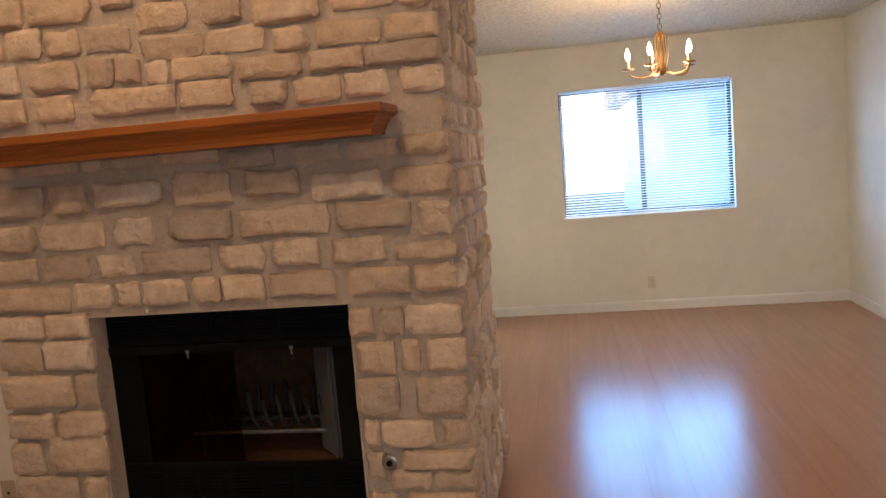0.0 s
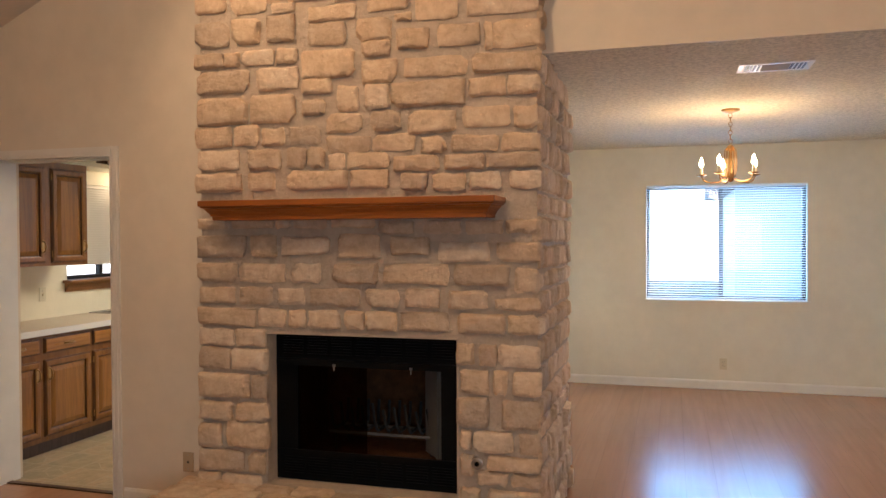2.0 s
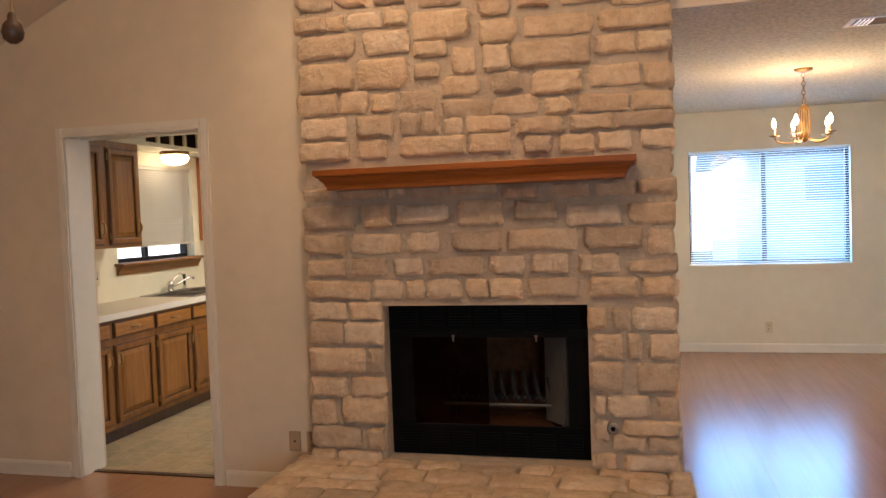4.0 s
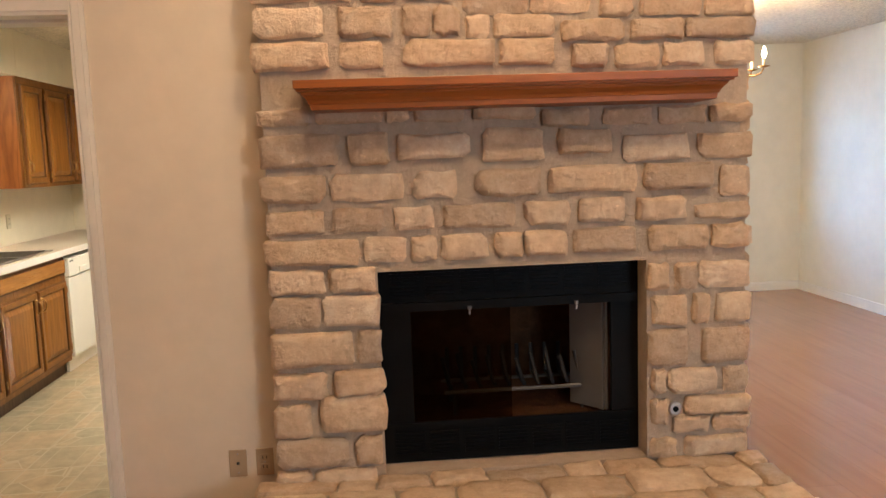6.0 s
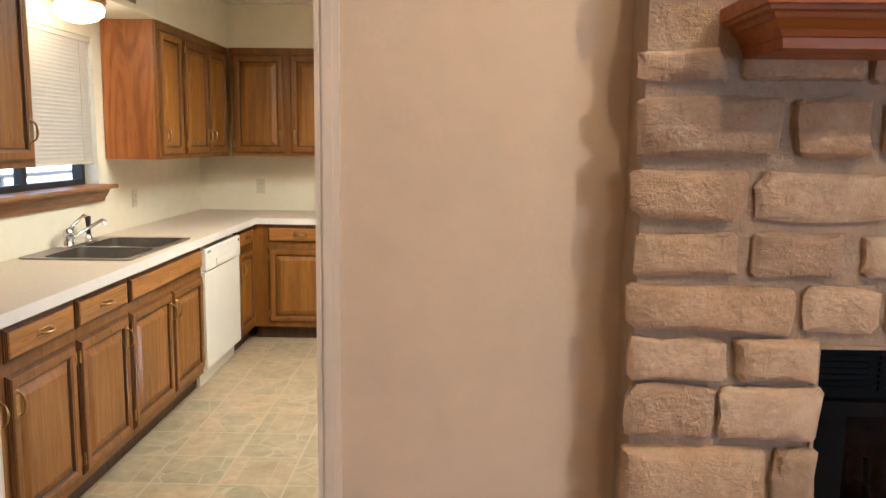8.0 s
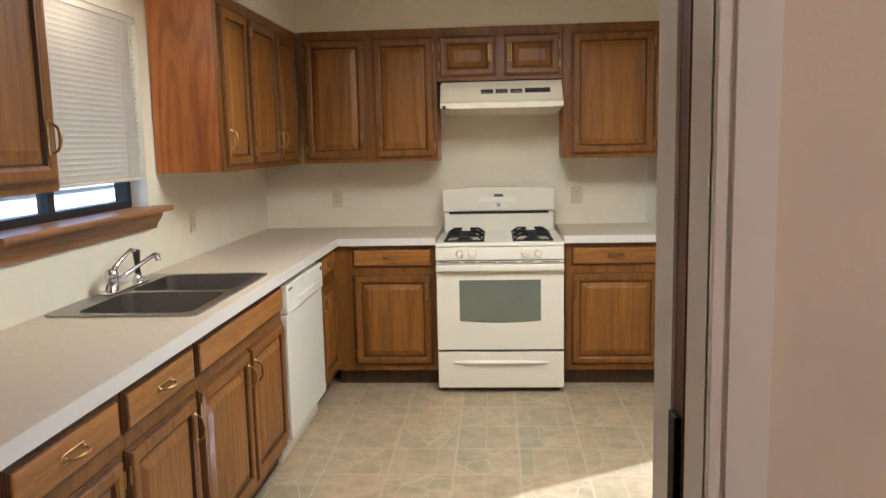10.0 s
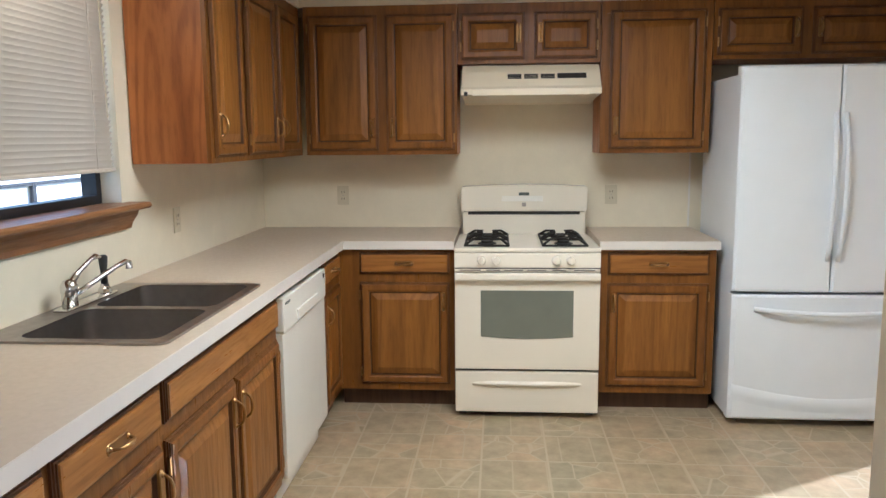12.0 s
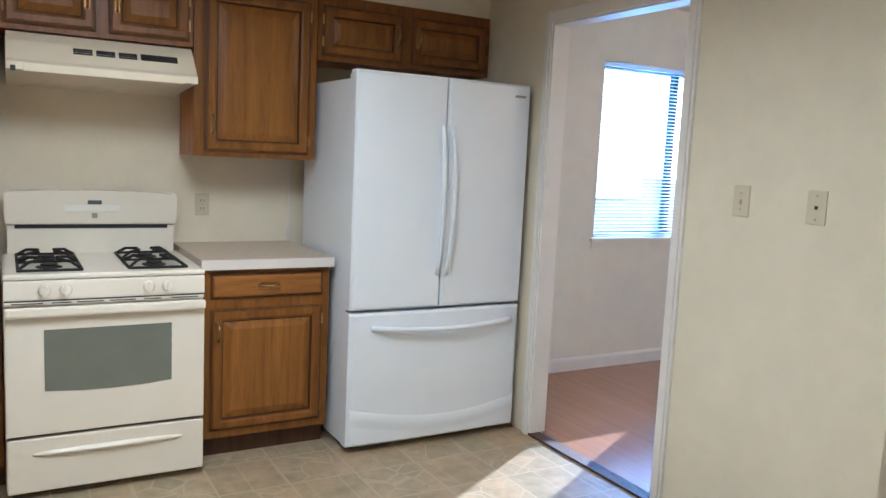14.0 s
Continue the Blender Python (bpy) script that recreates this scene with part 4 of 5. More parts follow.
EDGE_STEPS = ((0, 0.001), (0, 0.007), (0.004, 0.0075), (0.005, 0.0115), (0.009, 0.012), (0.0095, 0.0155), (0.012, 0.0155))


def raised_door(cab, x0, x1, z0, z1, hx=None, hz=None, hinge=None):
    fw = min(0.058, (z1 - z0) * 0.24)
    wide = min(0.036, (z1 - z0) * 0.13)
    d = part("door", ring_panel(bmesh.new(), x0, x1, z0, z1, ((0.012, 0.0155), (0.014, 0.0195), (0.018, 0.021), (fw - 0.016, 0.021), (fw - 0.012, 0.0185), (fw - 0.006, 0.0165)), cap=False, back=False), OAK, cab)
    part("moulded_edge", ring_panel(bmesh.new(), x0, x1, z0, z1, EDGE_STEPS, cap=False), OAK_EDGE_SHADE, d, "stepped edge with shade put into its darker oak")
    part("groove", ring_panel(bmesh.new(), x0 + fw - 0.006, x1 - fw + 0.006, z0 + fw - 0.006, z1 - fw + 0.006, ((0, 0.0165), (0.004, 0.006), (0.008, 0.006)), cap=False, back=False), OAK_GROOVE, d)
    part("panel", ring_panel(bmesh.new(), x0 + fw, x1 - fw, z0 + fw, z1 - fw, ((0.002, 0.006), (0.006, 0.0075), (wide, 0.0185), (wide + 0.002, 0.019)), back=False), OAK_PANEL, d)
    if hx is not None:
        handle(d, hx, hz)
    if hinge is not None:
        for zz in (z0 + 0.07, z1 - 0.07):
            part("hinge", tube(bmesh.new(), ((hinge, -0.014, zz - 0.025), (hinge, -0.014, zz + 0.025)), 0.005, 6), BRASS, d, "small brass hinge")
    return d


def drawer(cab, x0, x1, z0, z1, pull=True):
    d = part("drawer_front", ring_panel(bmesh.new(), x0, x1, z0, z1, ((0.012, 0.0155), (0.014, 0.0195), (0.020, 0.021)), back=False), OAK_X, cab)
    part("moulded_edge", ring_panel(bmesh.new(), x0, x1, z0, z1, EDGE_STEPS, cap=False), OAK_EDGE_SHADE, d, "stepped edge with shade put into its darker oak")
    if pull:
        handle(d, (x0 + x1) / 2, (z0 + z1) / 2, False)
    return d


def base_cabinet(w, fronts, label, depth=0.60, top=0.888):
    """Its front at y 0 facing -y, from x 0 to w. fronts: (x0, x1, drawer kind, handle side)."""
    c = thing("base_cabinet", label=label, category="cabinet", group="kitchen base cabinets")
    part("body", boxes((0, w, 0.0, depth, 0.10, top)), OAK, c)
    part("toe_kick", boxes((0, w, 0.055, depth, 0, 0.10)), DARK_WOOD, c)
    for x0, x1, dk, hs in fronts:
        if dk:
            drawer(c, x0, x1, 0.75, 0.868, dk == "pull")
        if hs:
            s = hs[0]
            hx = x0 + 0.035 if s == "l" else x1 - 0.035
            raised_door(c, x0, x1, 0.135, 0.705, hx, 0.60, x1 - 0.002 if s == "l" else x0 + 0.002)
    return c


def wall_cabinet(w, z0, z1, fronts, label, depth=0.325, side=OAK_SIDE):
    c = thing("wall_cabinet", label=label, category="cabinet", group="kitchen wall cabinets")
    part("body", boxes((0, w, 0.018, depth, z0, z1)), side, c)
    part("face_frame", boxes((0, w, 0.0, 0.0175, z0, z0 + 0.04), (0, w, 0.0, 0.0175, z1 - 0.065, z1), (0, 0.03, 0.0, 0.0175, z0 + 0.04, z1 - 0.065), (w - 0.03, w, 0.0, 0.0175, z0 + 0.04, z1 - 0.065),
                             *((a - 0.03, a + 0.03, 0.0, 0.0175, z0 + 0.04, z1 - 0.065) for a in (((fronts[0][1] + fronts[1][0]) / 2,) if len(fronts) == 2 else ()))), OAK, c)
    part("back_panel", boxes((0.03, w - 0.03, 0.016, 0.0178, z0 + 0.04, z1 - 0.065)), OAK, c)
    for x0, x1, s in fronts:
        hx = x0 + 0.035 if s == "l" else x1 - 0.035
        tall = z1 - z0 > 0.5
        raised_door(c, x0, x1, z0 + 0.022, z1 - 0.05, hx, z0 + 0.15 if tall else (z0 + z1) / 2, x1 - 0.002 if s == "l" else x0 + 0.002)
    return c


def place_left(c, y0, front):
    c.matrix_world = pose(front, y0, 0, 0, 0, 90)


def place_back(c, x0, front):
    c.matrix_world = pose(x0, front, 0)


BFX, BFY, UFX, UFY = -4.147, 6.80, -4.41, 7.085
for y0, w, fr, lb in (
        (3.09, 0.43, ((0.03, 0.415, "pull", "r"),), "stained oak base cabinet with one drawer and a raised-panel door"),
        (3.52, 0.51, ((0.025, 0.495, "pull", "l"),), "stained oak base cabinet with one drawer and a raised-panel door"),
        (4.03, 0.505, ((0.015, 0.49, "pull", "r"),), "stained oak base cabinet with one drawer and a raised-panel door"),
        (4.535, 1.055, ((0.015, 0.54, None, "r"), (0.552, 1.04, None, "l")), "stained oak sink cabinet with false drawer front and two doors"),
        (6.36, 0.44, ((0.025, 0.40, "pull", "l"),), "narrow stained oak base cabinet beside the dishwasher")):
    c = base_cabinet(w, fr, lb, top=0.72 if w > 1 else 0.888)
    if w > 1:
        part("apron", boxes((0, w, 0.0, 0.02, 0.72, 0.888)), OAK, c)
        drawer(c, 0.015, 1.04, 0.75, 0.868, False)
    place_left(c, y0, BFX)
c = base_cabinet(0.631, ((0.115, 0.606, "pull", "r"),), "stained oak corner base cabinet beside the stove")
place_back(c, -4.146, BFY)
c = base_cabinet(0.60, ((0.035, 0.565, "pull", "l"),), "stained oak base cabinet between stove and refrigerator")
place_back(c, -2.735, BFY)

UZ = 1.385
c = wall_cabinet(0.86, UZ, UT, ((0.02, 0.415, "r"), (0.46, 0.845, "l")), "stained oak two-door wall cabinet in the corner")
place_back(c, -4.37, UFY)
c = wall_cabinet(0.78, 1.88, UT, ((0.015, 0.37, "r"), (0.42, 0.765, "l")), "short stained oak wall cabinet over the range hood")
place_back(c, -3.505, UFY)
c = wall_cabinet(0.595, UZ, UT, ((0.05, 0.56, "l"),), "stained oak wall cabinet with one tall door")
place_back(c, -2.72, UFY)
c = wall_cabinet(1.005, 1.885, UT, ((0.02, 0.465, "r"), (0.515, 0.985, "l")), "short stained oak wall cabinet over the refrigerator")
place_back(c, -2.12, UFY)
c = wall_cabinet(1.44, UZ, UT, ((0.03, 0.40, "l"), (0.455, 0.915, "r"), (0.955, 1.36, "l")), "stained oak three-door wall cabinet with a glossy side beside the window")
place_left(c, 5.70, UFX)
c = wall_cabinet(1.22, UZ, UT, ((0.28, 0.755, "r"), (0.82, 1.195, "r")), "stained oak wall cabinet beside the window")
place_left(c, 3.09, UFX)

# worktops
ct = thing("countertop", (KX, BFY, 0.889), 0, "beige laminate countertop with a pale edge running round the corner", "countertop")
SK = (-4.715, -4.168, 4.65, 5.51)    # sink's cut-out
o = Vector((KX, BFY, 0.889))
part("top", local(pierced("z", (KX, -3.515), (3.09, KY), 0.892, 0.932, ((SK[0] + 0.03, SK[1] - 0.03, SK[2] + 0.03, SK[3] - 0.03), (BFX + 0.03, -3.515, 3.09, BFY - 0.03))), o), COUNTER, ct)
part("edge", local(boxes((BFX + 0.03, BFX + 0.036, 3.09, BFY - 0.036, 0.888, 0.9325)), o), EDGE, ct, "pale laminate front edge")
part("edge", local(boxes((BFX + 0.03, -3.515, BFY - 0.036, BFY - 0.03, 0.888, 0.9325)), o), EDGE, ct, "pale laminate front edge")
ct2 = thing("countertop", (-2.74, BFY, 0.889), 0, "short beige laminate countertop between stove and refrigerator", "countertop")
o = Vector((-2.74, BFY, 0.889))
part("top", local(boxes((-2.745, -2.125, BFY - 0.03, KY, 0.892, 0.932)), o), COUNTER, ct2)
part("edge", local(boxes((-2.745, -2.125, BFY - 0.036, BFY - 0.03, 0.888, 0.9325)), o), EDGE, ct2, "pale laminate front edge")

# ---- sink and tap ----
sink = thing("kitchen_sink", (SK[0], SK[2], 0.933), 0, "double-bowl stainless steel sink set into the countertop", "sink")
SW, SL = SK[1] - SK[0], SK[3] - SK[2]
bm = bmesh.new()
yd = SL * 0.5
bowls = ((0.10, SW - 0.035, 0.035, yd - 0.018), (0.10, SW - 0.035, yd + 0.018, SL - 0.035))
def rounded_loop(x0, x1, y0, y1, r):
    vs = [bm.verts.new((cx + r * math.cos(radians(g)), cy + r * math.sin(radians(g)), 0.007))
          for cx, cy, g0 in ((x1 - r, y1 - r, 0), (x0 + r, y1 - r, 90), (x0 + r, y0 + r, 180), (x1 - r, y0 + r, 270)) for g in range(g0, g0 + 91, 18)]
    return [bm.edges.new((vs[k], vs[(k + 1) % len(vs)])) for k in range(len(vs))]


rim_edges = rounded_loop(0, SW, 0, SL, 0.03)
for x0, x1, y0, y1 in bowls:
    rim_edges += rounded_loop(x0, x1, y0, y1, 0.045)
bmesh.ops.triangle_fill(bm, use_beauty=True, use_dissolve=False, edges=rim_edges)
plate_faces = bmesh.ops.extrude_face_region(bm, geom=bm.faces[:])
bmesh.ops.translate(bm, vec=(0, 0, -0.007), verts=[v for v in plate_faces["geom"] if isinstance(v, bmesh.types.BMVert)])
part("rim", bm, STEEL_RIM, sink)
for x0, x1, y0, y1 in bowls:
    bm = bmesh.new()
    top = box(bm, x0 - 0.002, x1 + 0.002, y0 - 0.002, y1 + 0.002, -0.17, 0.004)
    bm.faces.ensure_lookup_table()
    up = [f for f in bm.faces if f.normal.z > 0.9]
    bmesh.ops.delete(bm, geom=up, context="FACES_ONLY")
    es = [e for e in bm.edges if not e.is_boundary]
    bmesh.ops.bevel(bm, geom=es, offset=0.04, segments=4, affect="EDGES", profile=0.5)
    bowl = part("bowl", bm, STEEL, sink, smooth=True)
    part("drain", lathe(bmesh.new(), ((0.04, 0), (0.04, 0.003), (0.03, 0.004), (0.01, 0.002)), ((x0 + x1) / 2, (y0 + y1) / 2, -0.169), 16), CHROME, bowl)
tap = thing("kitchen_faucet", (SK[0] + 0.055, 5.05, 0.940), 0, "chrome single-lever kitchen faucet with a swivel spout", "faucet")
part("base_plate", boxes((-0.026, 0.026, -0.06, 0.27, 0, 0.012), bev=0.005), CHROME, tap)
part("body", lathe(bmesh.new(), ((0.025, 0.012), (0.024, 0.055), (0.028, 0.065), (0.028, 0.085), (0.02, 0.105), (0.006, 0.112)), n=16), CHROME, tap, smooth=True)
part("spout", tube(bmesh.new(), ((0.01, 0.01, 0.05), (0.035, 0.1, 0.085), (0.065, 0.2, 0.125), (0.075, 0.235, 0.135), (0.08, 0.25, 0.13), (0.08, 0.252, 0.105)), [0.011, 0.010, 0.009, 0.011, 0.012, 0.013], 10), CHROME, tap, smooth=True)
part("lever", tube(bmesh.new(), ((0.0, 0.0, 0.09), (0.008, 0.05, 0.13), (0.018, 0.11, 0.165), (0.02, 0.135, 0.172), (0.024, 0.16, 0.168)), [0.016, 0.009, 0.008, 0.012, 0.007], 8), CHROME, tap, smooth=True)
tap.scale = (1.0, 1.0, 0.88)
spr = thing("sink_sprayer", (SK[0] + 0.055, 5.275, 0.953), 0, "black pull-out sprayer beside the faucet", "sprayer")
part("holder", lathe(bmesh.new(), ((0.024, 0), (0.022, 0.012), (0.015, 0.02), (0.015, 0.03)), n=14), CHROME, spr)
part("spray_head", lathe(bmesh.new(), ((0.012, 0.03), (0.011, 0.07), (0.014, 0.1), (0.016, 0.125), (0.01, 0.13)), n=12), RUBBER, spr, smooth=True)

# ---- dishwasher ----
dwt = thing("dishwasher", (BFX, 5.60, 0), 90, "white built-in dishwasher under the countertop", "dishwasher")
DWW = 0.75
part("tub", boxes((0.004, DWW - 0.004, 0.02, 0.58, 0.10, 0.86)), DISH_WHITE, dwt)
part("door_panel", boxes((0.006, DWW - 0.006, -0.022, 0.018, 0.115, 0.715), bev=0.004), DISH_WHITE, dwt)
cp = part("control_panel", boxes((0.006, DWW - 0.006, -0.03, 0.018, 0.72, 0.858), bev=0.007), DISH_WHITE, dwt)
part("grip", boxes((0.20, DWW - 0.2, -0.036, -0.028, 0.73, 0.775), bev=0.004), DISH_WHITE, cp)
part("dial", boxes((DWW - 0.06, DWW - 0.04, -0.034, -0.029, 0.82, 0.84), bev=0.002), RUBBER, cp)
part("badge", boxes((0.03, 0.10, -0.0315, -0.0295, 0.83, 0.84)), GREY_PLASTIC, cp, "small grey maker's mark")
part("kick_plate", boxes((0.006, DWW - 0.006, 0.03, 0.05, 0.0, 0.11)), DISH_WHITE, dwt)

# ---- stove ----
SX0, SX1, SFY = -3.508, -2.752, 6.70
st = thing("gas_stove", ((SX0 + SX1) / 2, SFY, 0), 0, "white freestanding four-burner gas stove with a windowed oven door", "stove")
hw = (SX1 - SX0) / 2
part("body", boxes((-hw, hw, 0.0, 0.66, 0.03, 0.886)), ENAMEL, st)
part("cooktop", boxes((-hw - 0.002, hw + 0.002, -0.03, 0.60, 0.887, 0.909), bev=0.009), ENAMEL, st)
part("front_panel", boxes((-hw, hw, -0.034, 0.0, 0.806, 0.884), bev=0.007), ENAMEL, st)
for x in (-0.235, -0.16, 0.15, 0.225):
    bm = lathe(bmesh.new(), ((0.024, 0), (0.022, 0.012), (0.018, 0.024), (0.008, 0.026)), n=16)
    box(bm, -0.005, 0.005, -0.02, 0.02, 0.02, 0.032)
    bmesh.ops.rotate(bm, matrix=Matrix.Rotation(radians(90), 3, "X"), verts=bm.verts)
    part("knob", bm, ENAMEL, st, loc=(x, -0.034, 0.846))
dr = part("oven_door", boxes((-hw + 0.002, hw - 0.002, -0.045, -0.002, 0.265, 0.775), bev=0.008), ENAMEL, st)
bm = bmesh.new()
wx, wz0, wz1 = 0.24, 0.432, 0.69
vs = [(-wx, wz0 + 0.012), (-wx * 0.5, wz0 + 0.003), (0, wz0), (wx * 0.5, wz0 + 0.003), (wx, wz0 + 0.012), (wx, wz1), (-wx, wz1)]
f0 = [bm.verts.new((x, -0.0475, z)) for x, z in vs]
f1 = [bm.verts.new((x, -0.043, z)) for x, z in vs]
bm.faces.new(f0)
for k in range(7):
    bm.faces.new((f0[k], f0[(k + 1) % 7], f1[(k + 1) % 7], f1[k]))
part("oven_window", bm, OVEN_GLASS, dr, "grey-green oven window")
part("handle", boxes((-hw + 0.002, hw - 0.002, -0.075, -0.05, 0.745, 0.785), bev=0.011), ENAMEL, dr)
part("vent_rail", boxes((-hw + 0.003, hw - 0.003, -0.032, 0.0, 0.7875, 0.8005), bev=0.002), ENAMEL, st)
for xa, xb in ((-0.35, -0.24), (-0.21, -0.14), (-0.12, -0.02), (0.0, 0.1), (0.13, 0.2), (0.24, 0.35)):
    part("vent_slot", boxes((xa, xb, -0.0335, -0.03, 0.792, 0.7965)), RUBBER, st)
for z0, z1, y0 in ((0.801, 0.806, -0.03), (0.254, 0.264, -0.02)):
    part("seam", boxes((-hw + 0.004, hw - 0.004, y0, 0.0, z0, z1)), RUBBER, st)
dw2 = part("broiler_drawer", boxes((-hw + 0.002, hw - 0.002, -0.042, -0.002, 0.03, 0.252), bev=0.008), ENAMEL, st)
bm = bmesh.new()
rows = []
for k in range(17):
    u = -1 + k / 8
    x, e = u * 0.29, max(0.0, 1 - u * u) ** 0.4
    rows.append([bm.verts.new((x, -0.041 - o * e, 0.186 + v * (0.35 + 0.65 * e))) for o, v in ((0, -0.017), (0.010, -0.013), (0.021, 0.0), (0.022, 0.006), (0.004, 0.015), (0, 0.016))])
for a, b in zip(rows, rows[1:]):
    for j in range(6):
        bm.faces.new((a[j], a[(j + 1) % 6], b[(j + 1) % 6], b[j]))
part("drawer_grip", bm, ENAMEL, dw2, smooth=True)
for x in (-hw + 0.02, hw - 0.06):
    for y in (0.02, 0.55):
        part("foot", boxes((x, x + 0.04, y, y + 0.04, 0, 0.03)), RUBBER, st)
bg = part("backguard", boxes((-hw + 0.02, hw - 0.02, 0.575, 0.66, 0.906, 1.04)), ENAMEL, st)
part("backguard_gap", boxes((-hw + 0.05, hw - 0.05, 0.572, 0.62, 1.025, 1.045)), RUBBER, st)
bm = bmesh.new()
up = [(-hw + 0.01, 1.045), (hw - 0.01, 1.045), (hw - 0.01, 1.19), (hw * 0.5, 1.2), (0, 1.203), (-hw * 0.5, 1.2), (-hw + 0.01, 1.19)]
f0 = [bm.verts.new((x, 0.535 + (1.2 - z) * 0.12, z)) for x, z in up]
f1 = [bm.verts.new((x, 0.665, z)) for x, z in up]
bm.faces.new(f0)
bm.faces.new(f1)
for k in range(7):
    bm.faces.new((f0[k], f0[(k + 1) % 7], f1[(k + 1) % 7], f1[k]))
bmesh.ops.bevel(bm, geom=[e for e in bm.edges], offset=0.006, segments=2, affect="EDGES")
cons = part("console", bm, ENAMEL, st)
part("display", boxes((-0.03, 0.03, 0.538, 0.546, 1.14, 1.158)), GREY_PLASTIC, cons, "dark clock display")
part("control_pad", boxes((-0.13, 0.11, 0.5425, 0.548, 1.105, 1.175), bev=0.003), DISH_WHITE, cons)
part("badge", boxes((-0.012, 0.012, 0.545, 0.552, 1.075, 1.098)), STEEL, cons, "small square maker's mark")
for sx in (-0.21, 0.20):
    for y in (0.15, 0.40):
        part("burner", lathe(bmesh.new(), ((0.05, 0), (0.05, 0.006), (0.032, 0.01), (0.032, 0.018), (0.005, 0.02)), (sx, y, 0.907), 16), IRON, st)
    bm = bmesh.new()
    g = 0.115
    for a, b in (((sx - g, 0.03), (sx + g, 0.03)), ((sx - g, 0.52), (sx + g, 0.52)), ((sx - g, 0.03), (sx - g, 0.52)), ((sx + g, 0.03), (sx + g, 0.52)), ((sx - g, 0.275), (sx + g, 0.275))):
        tube(bm, ((*a, 0.915), (*b, 0.915)), 0.006, 6)
    for y in (0.15, 0.40):
        for dx, dy in ((1, 1), (1, -1), (-1, 1), (-1, -1)):
            tube(bm, ((sx + dx * g, y + dy * 0.1, 0.915), (sx + dx * 0.075, y + dy * 0.07, 0.942), (sx + dx * 0.03, y + dy * 0.03, 0.946)), 0.007, 6)
    part("pan_support", bm, IRON, st, "black cast-iron pan support")

# ---- range hood ----
hood = thing("range_hood", (-3.105, KY, 1.7), 0, "almond enamel under-cabinet range hood", "range hood")
hx = 0.375
bm = bmesh.new()
secs = ((0.0, -0.03), (0.0, 0.172), (-0.34, 0.172), (-0.392, 0.132), (-0.47, 0.05), (-0.495, 0.036), (-0.495, 0.006), (-0.475, 0.006), (-0.46, 0.008), (-0.03, -0.02))
r0 = [bm.verts.new((-hx, y, z)) for y, z in secs]
r1 = [bm.verts.new((hx, y, z)) for y, z in secs]
n = len(secs)
for k in range(n):
    bm.faces.new((r0[k], r0[(k + 1) % n], r1[(k + 1) % n], r1[k]))
bm.faces.new(r0)
bm.faces.new(r1)
part("canopy", bm, ALMOND, hood)
part("knockout", boxes((-hx + 0.014, -hx + 0.034, -0.497, -0.49, 0.0, 0.022), bev=0.003), RUBBER, hood, "small dark knockout")
part("lip", boxes((-hx + 0.06, hx - 0.06, -0.512, -0.488, 0.0, 0.034), bev=0.003), ALMOND, hood)
lean = Matrix.Rotation(-math.atan2(0.07, 0.095), 3, "X")
for gx in (-0.125, -0.035, 0.055):
    for k in range(3):
        bm = boxes((gx, gx + 0.075, -0.002, 0.004, -0.018 + k * 0.012, -0.011 + k * 0.012))
        bmesh.ops.rotate(bm, matrix=lean, verts=bm.verts)
        part("vent_slot", bm, RUBBER, hood, loc=(0, -0.419, 0.107))
bm = boxes((0.145, 0.30, -0.003, 0.004, -0.018, 0.016), bev=0.001)
bmesh.ops.rotate(bm, matrix=lean, verts=bm.verts)
part("switch_plate", bm, RUBBER, hood, "black switch panel", loc=(0, -0.419, 0.107))

# ---- refrigerator ----
FRX0, FRX1, FRY = -2.105, -1.15, 6.60
fr = thing("refrigerator", ((FRX0 + FRX1) / 2, FRY, 0), 0, "white french-door refrigerator with a bottom freezer drawer", "refrigerator")
h2 = (FRX1 - FRX0) / 2
part("cabinet_body", boxes((-h2 + 0.01, h2 - 0.01, 0.085, 0.72, 0.03, 1.775), bev=0.006), FRIDGE_WHITE, fr)
part("door_gasket", boxes((-h2 + 0.015, h2 - 0.015, 0.07, 0.086, 0.06, 1.77)), RUBBER, fr)


def bowed(x0, x1, z0, z1, bow=0.012, r=0.012, dip=0.0):
    """A door whose front bows gently outwards."""
    bm = bmesh.new()
    stops = [0, 0.022, *(k / 10 for k in range(1, 10)), 0.978, 1]
    n = len(stops) - 1
    f, bk = [], []
    for k, s in enumerate(stops):
        x = x0 + (x1 - x0) * s
        X = x / h2
        y = -bow * (1 - X * X)
        e = r if k in (0, n) else 0
        f.append([bm.verts.new((x, y + e, z0 + (r if not e else r))), bm.verts.new((x, y + e, z1 - r))])
        bk.append([bm.verts.new((x, y + r + e * 0.3, z0)), bm.verts.new((x, 0.068, z0)), bm.verts.new((x, 0.068, z1)), bm.verts.new((x, y + r + e * 0.3, z1))])
    cols = [[b[1], b[0], a[0], a[1], b[3], b[2]] for a, b in zip(f, bk)]
    for c0, c1 in zip(cols, cols[1:]):
        for j in range(6):
            bm.faces.new((c0[j], c0[(j + 1) % 6], c1[(j + 1) % 6], c1[j]))
    bm.faces.new(cols[0])
    bm.faces.new(cols[-1])
    return bm


mx = -1.635 - (FRX0 + FRX1) / 2
dl = part("left_door", bowed(-h2, mx - 0.003, 0.70, 1.81), FRIDGE_WHITE, fr)
dr2 = part("right_door", bowed(mx + 0.003, h2, 0.70, 1.81), FRIDGE_WHITE, fr)
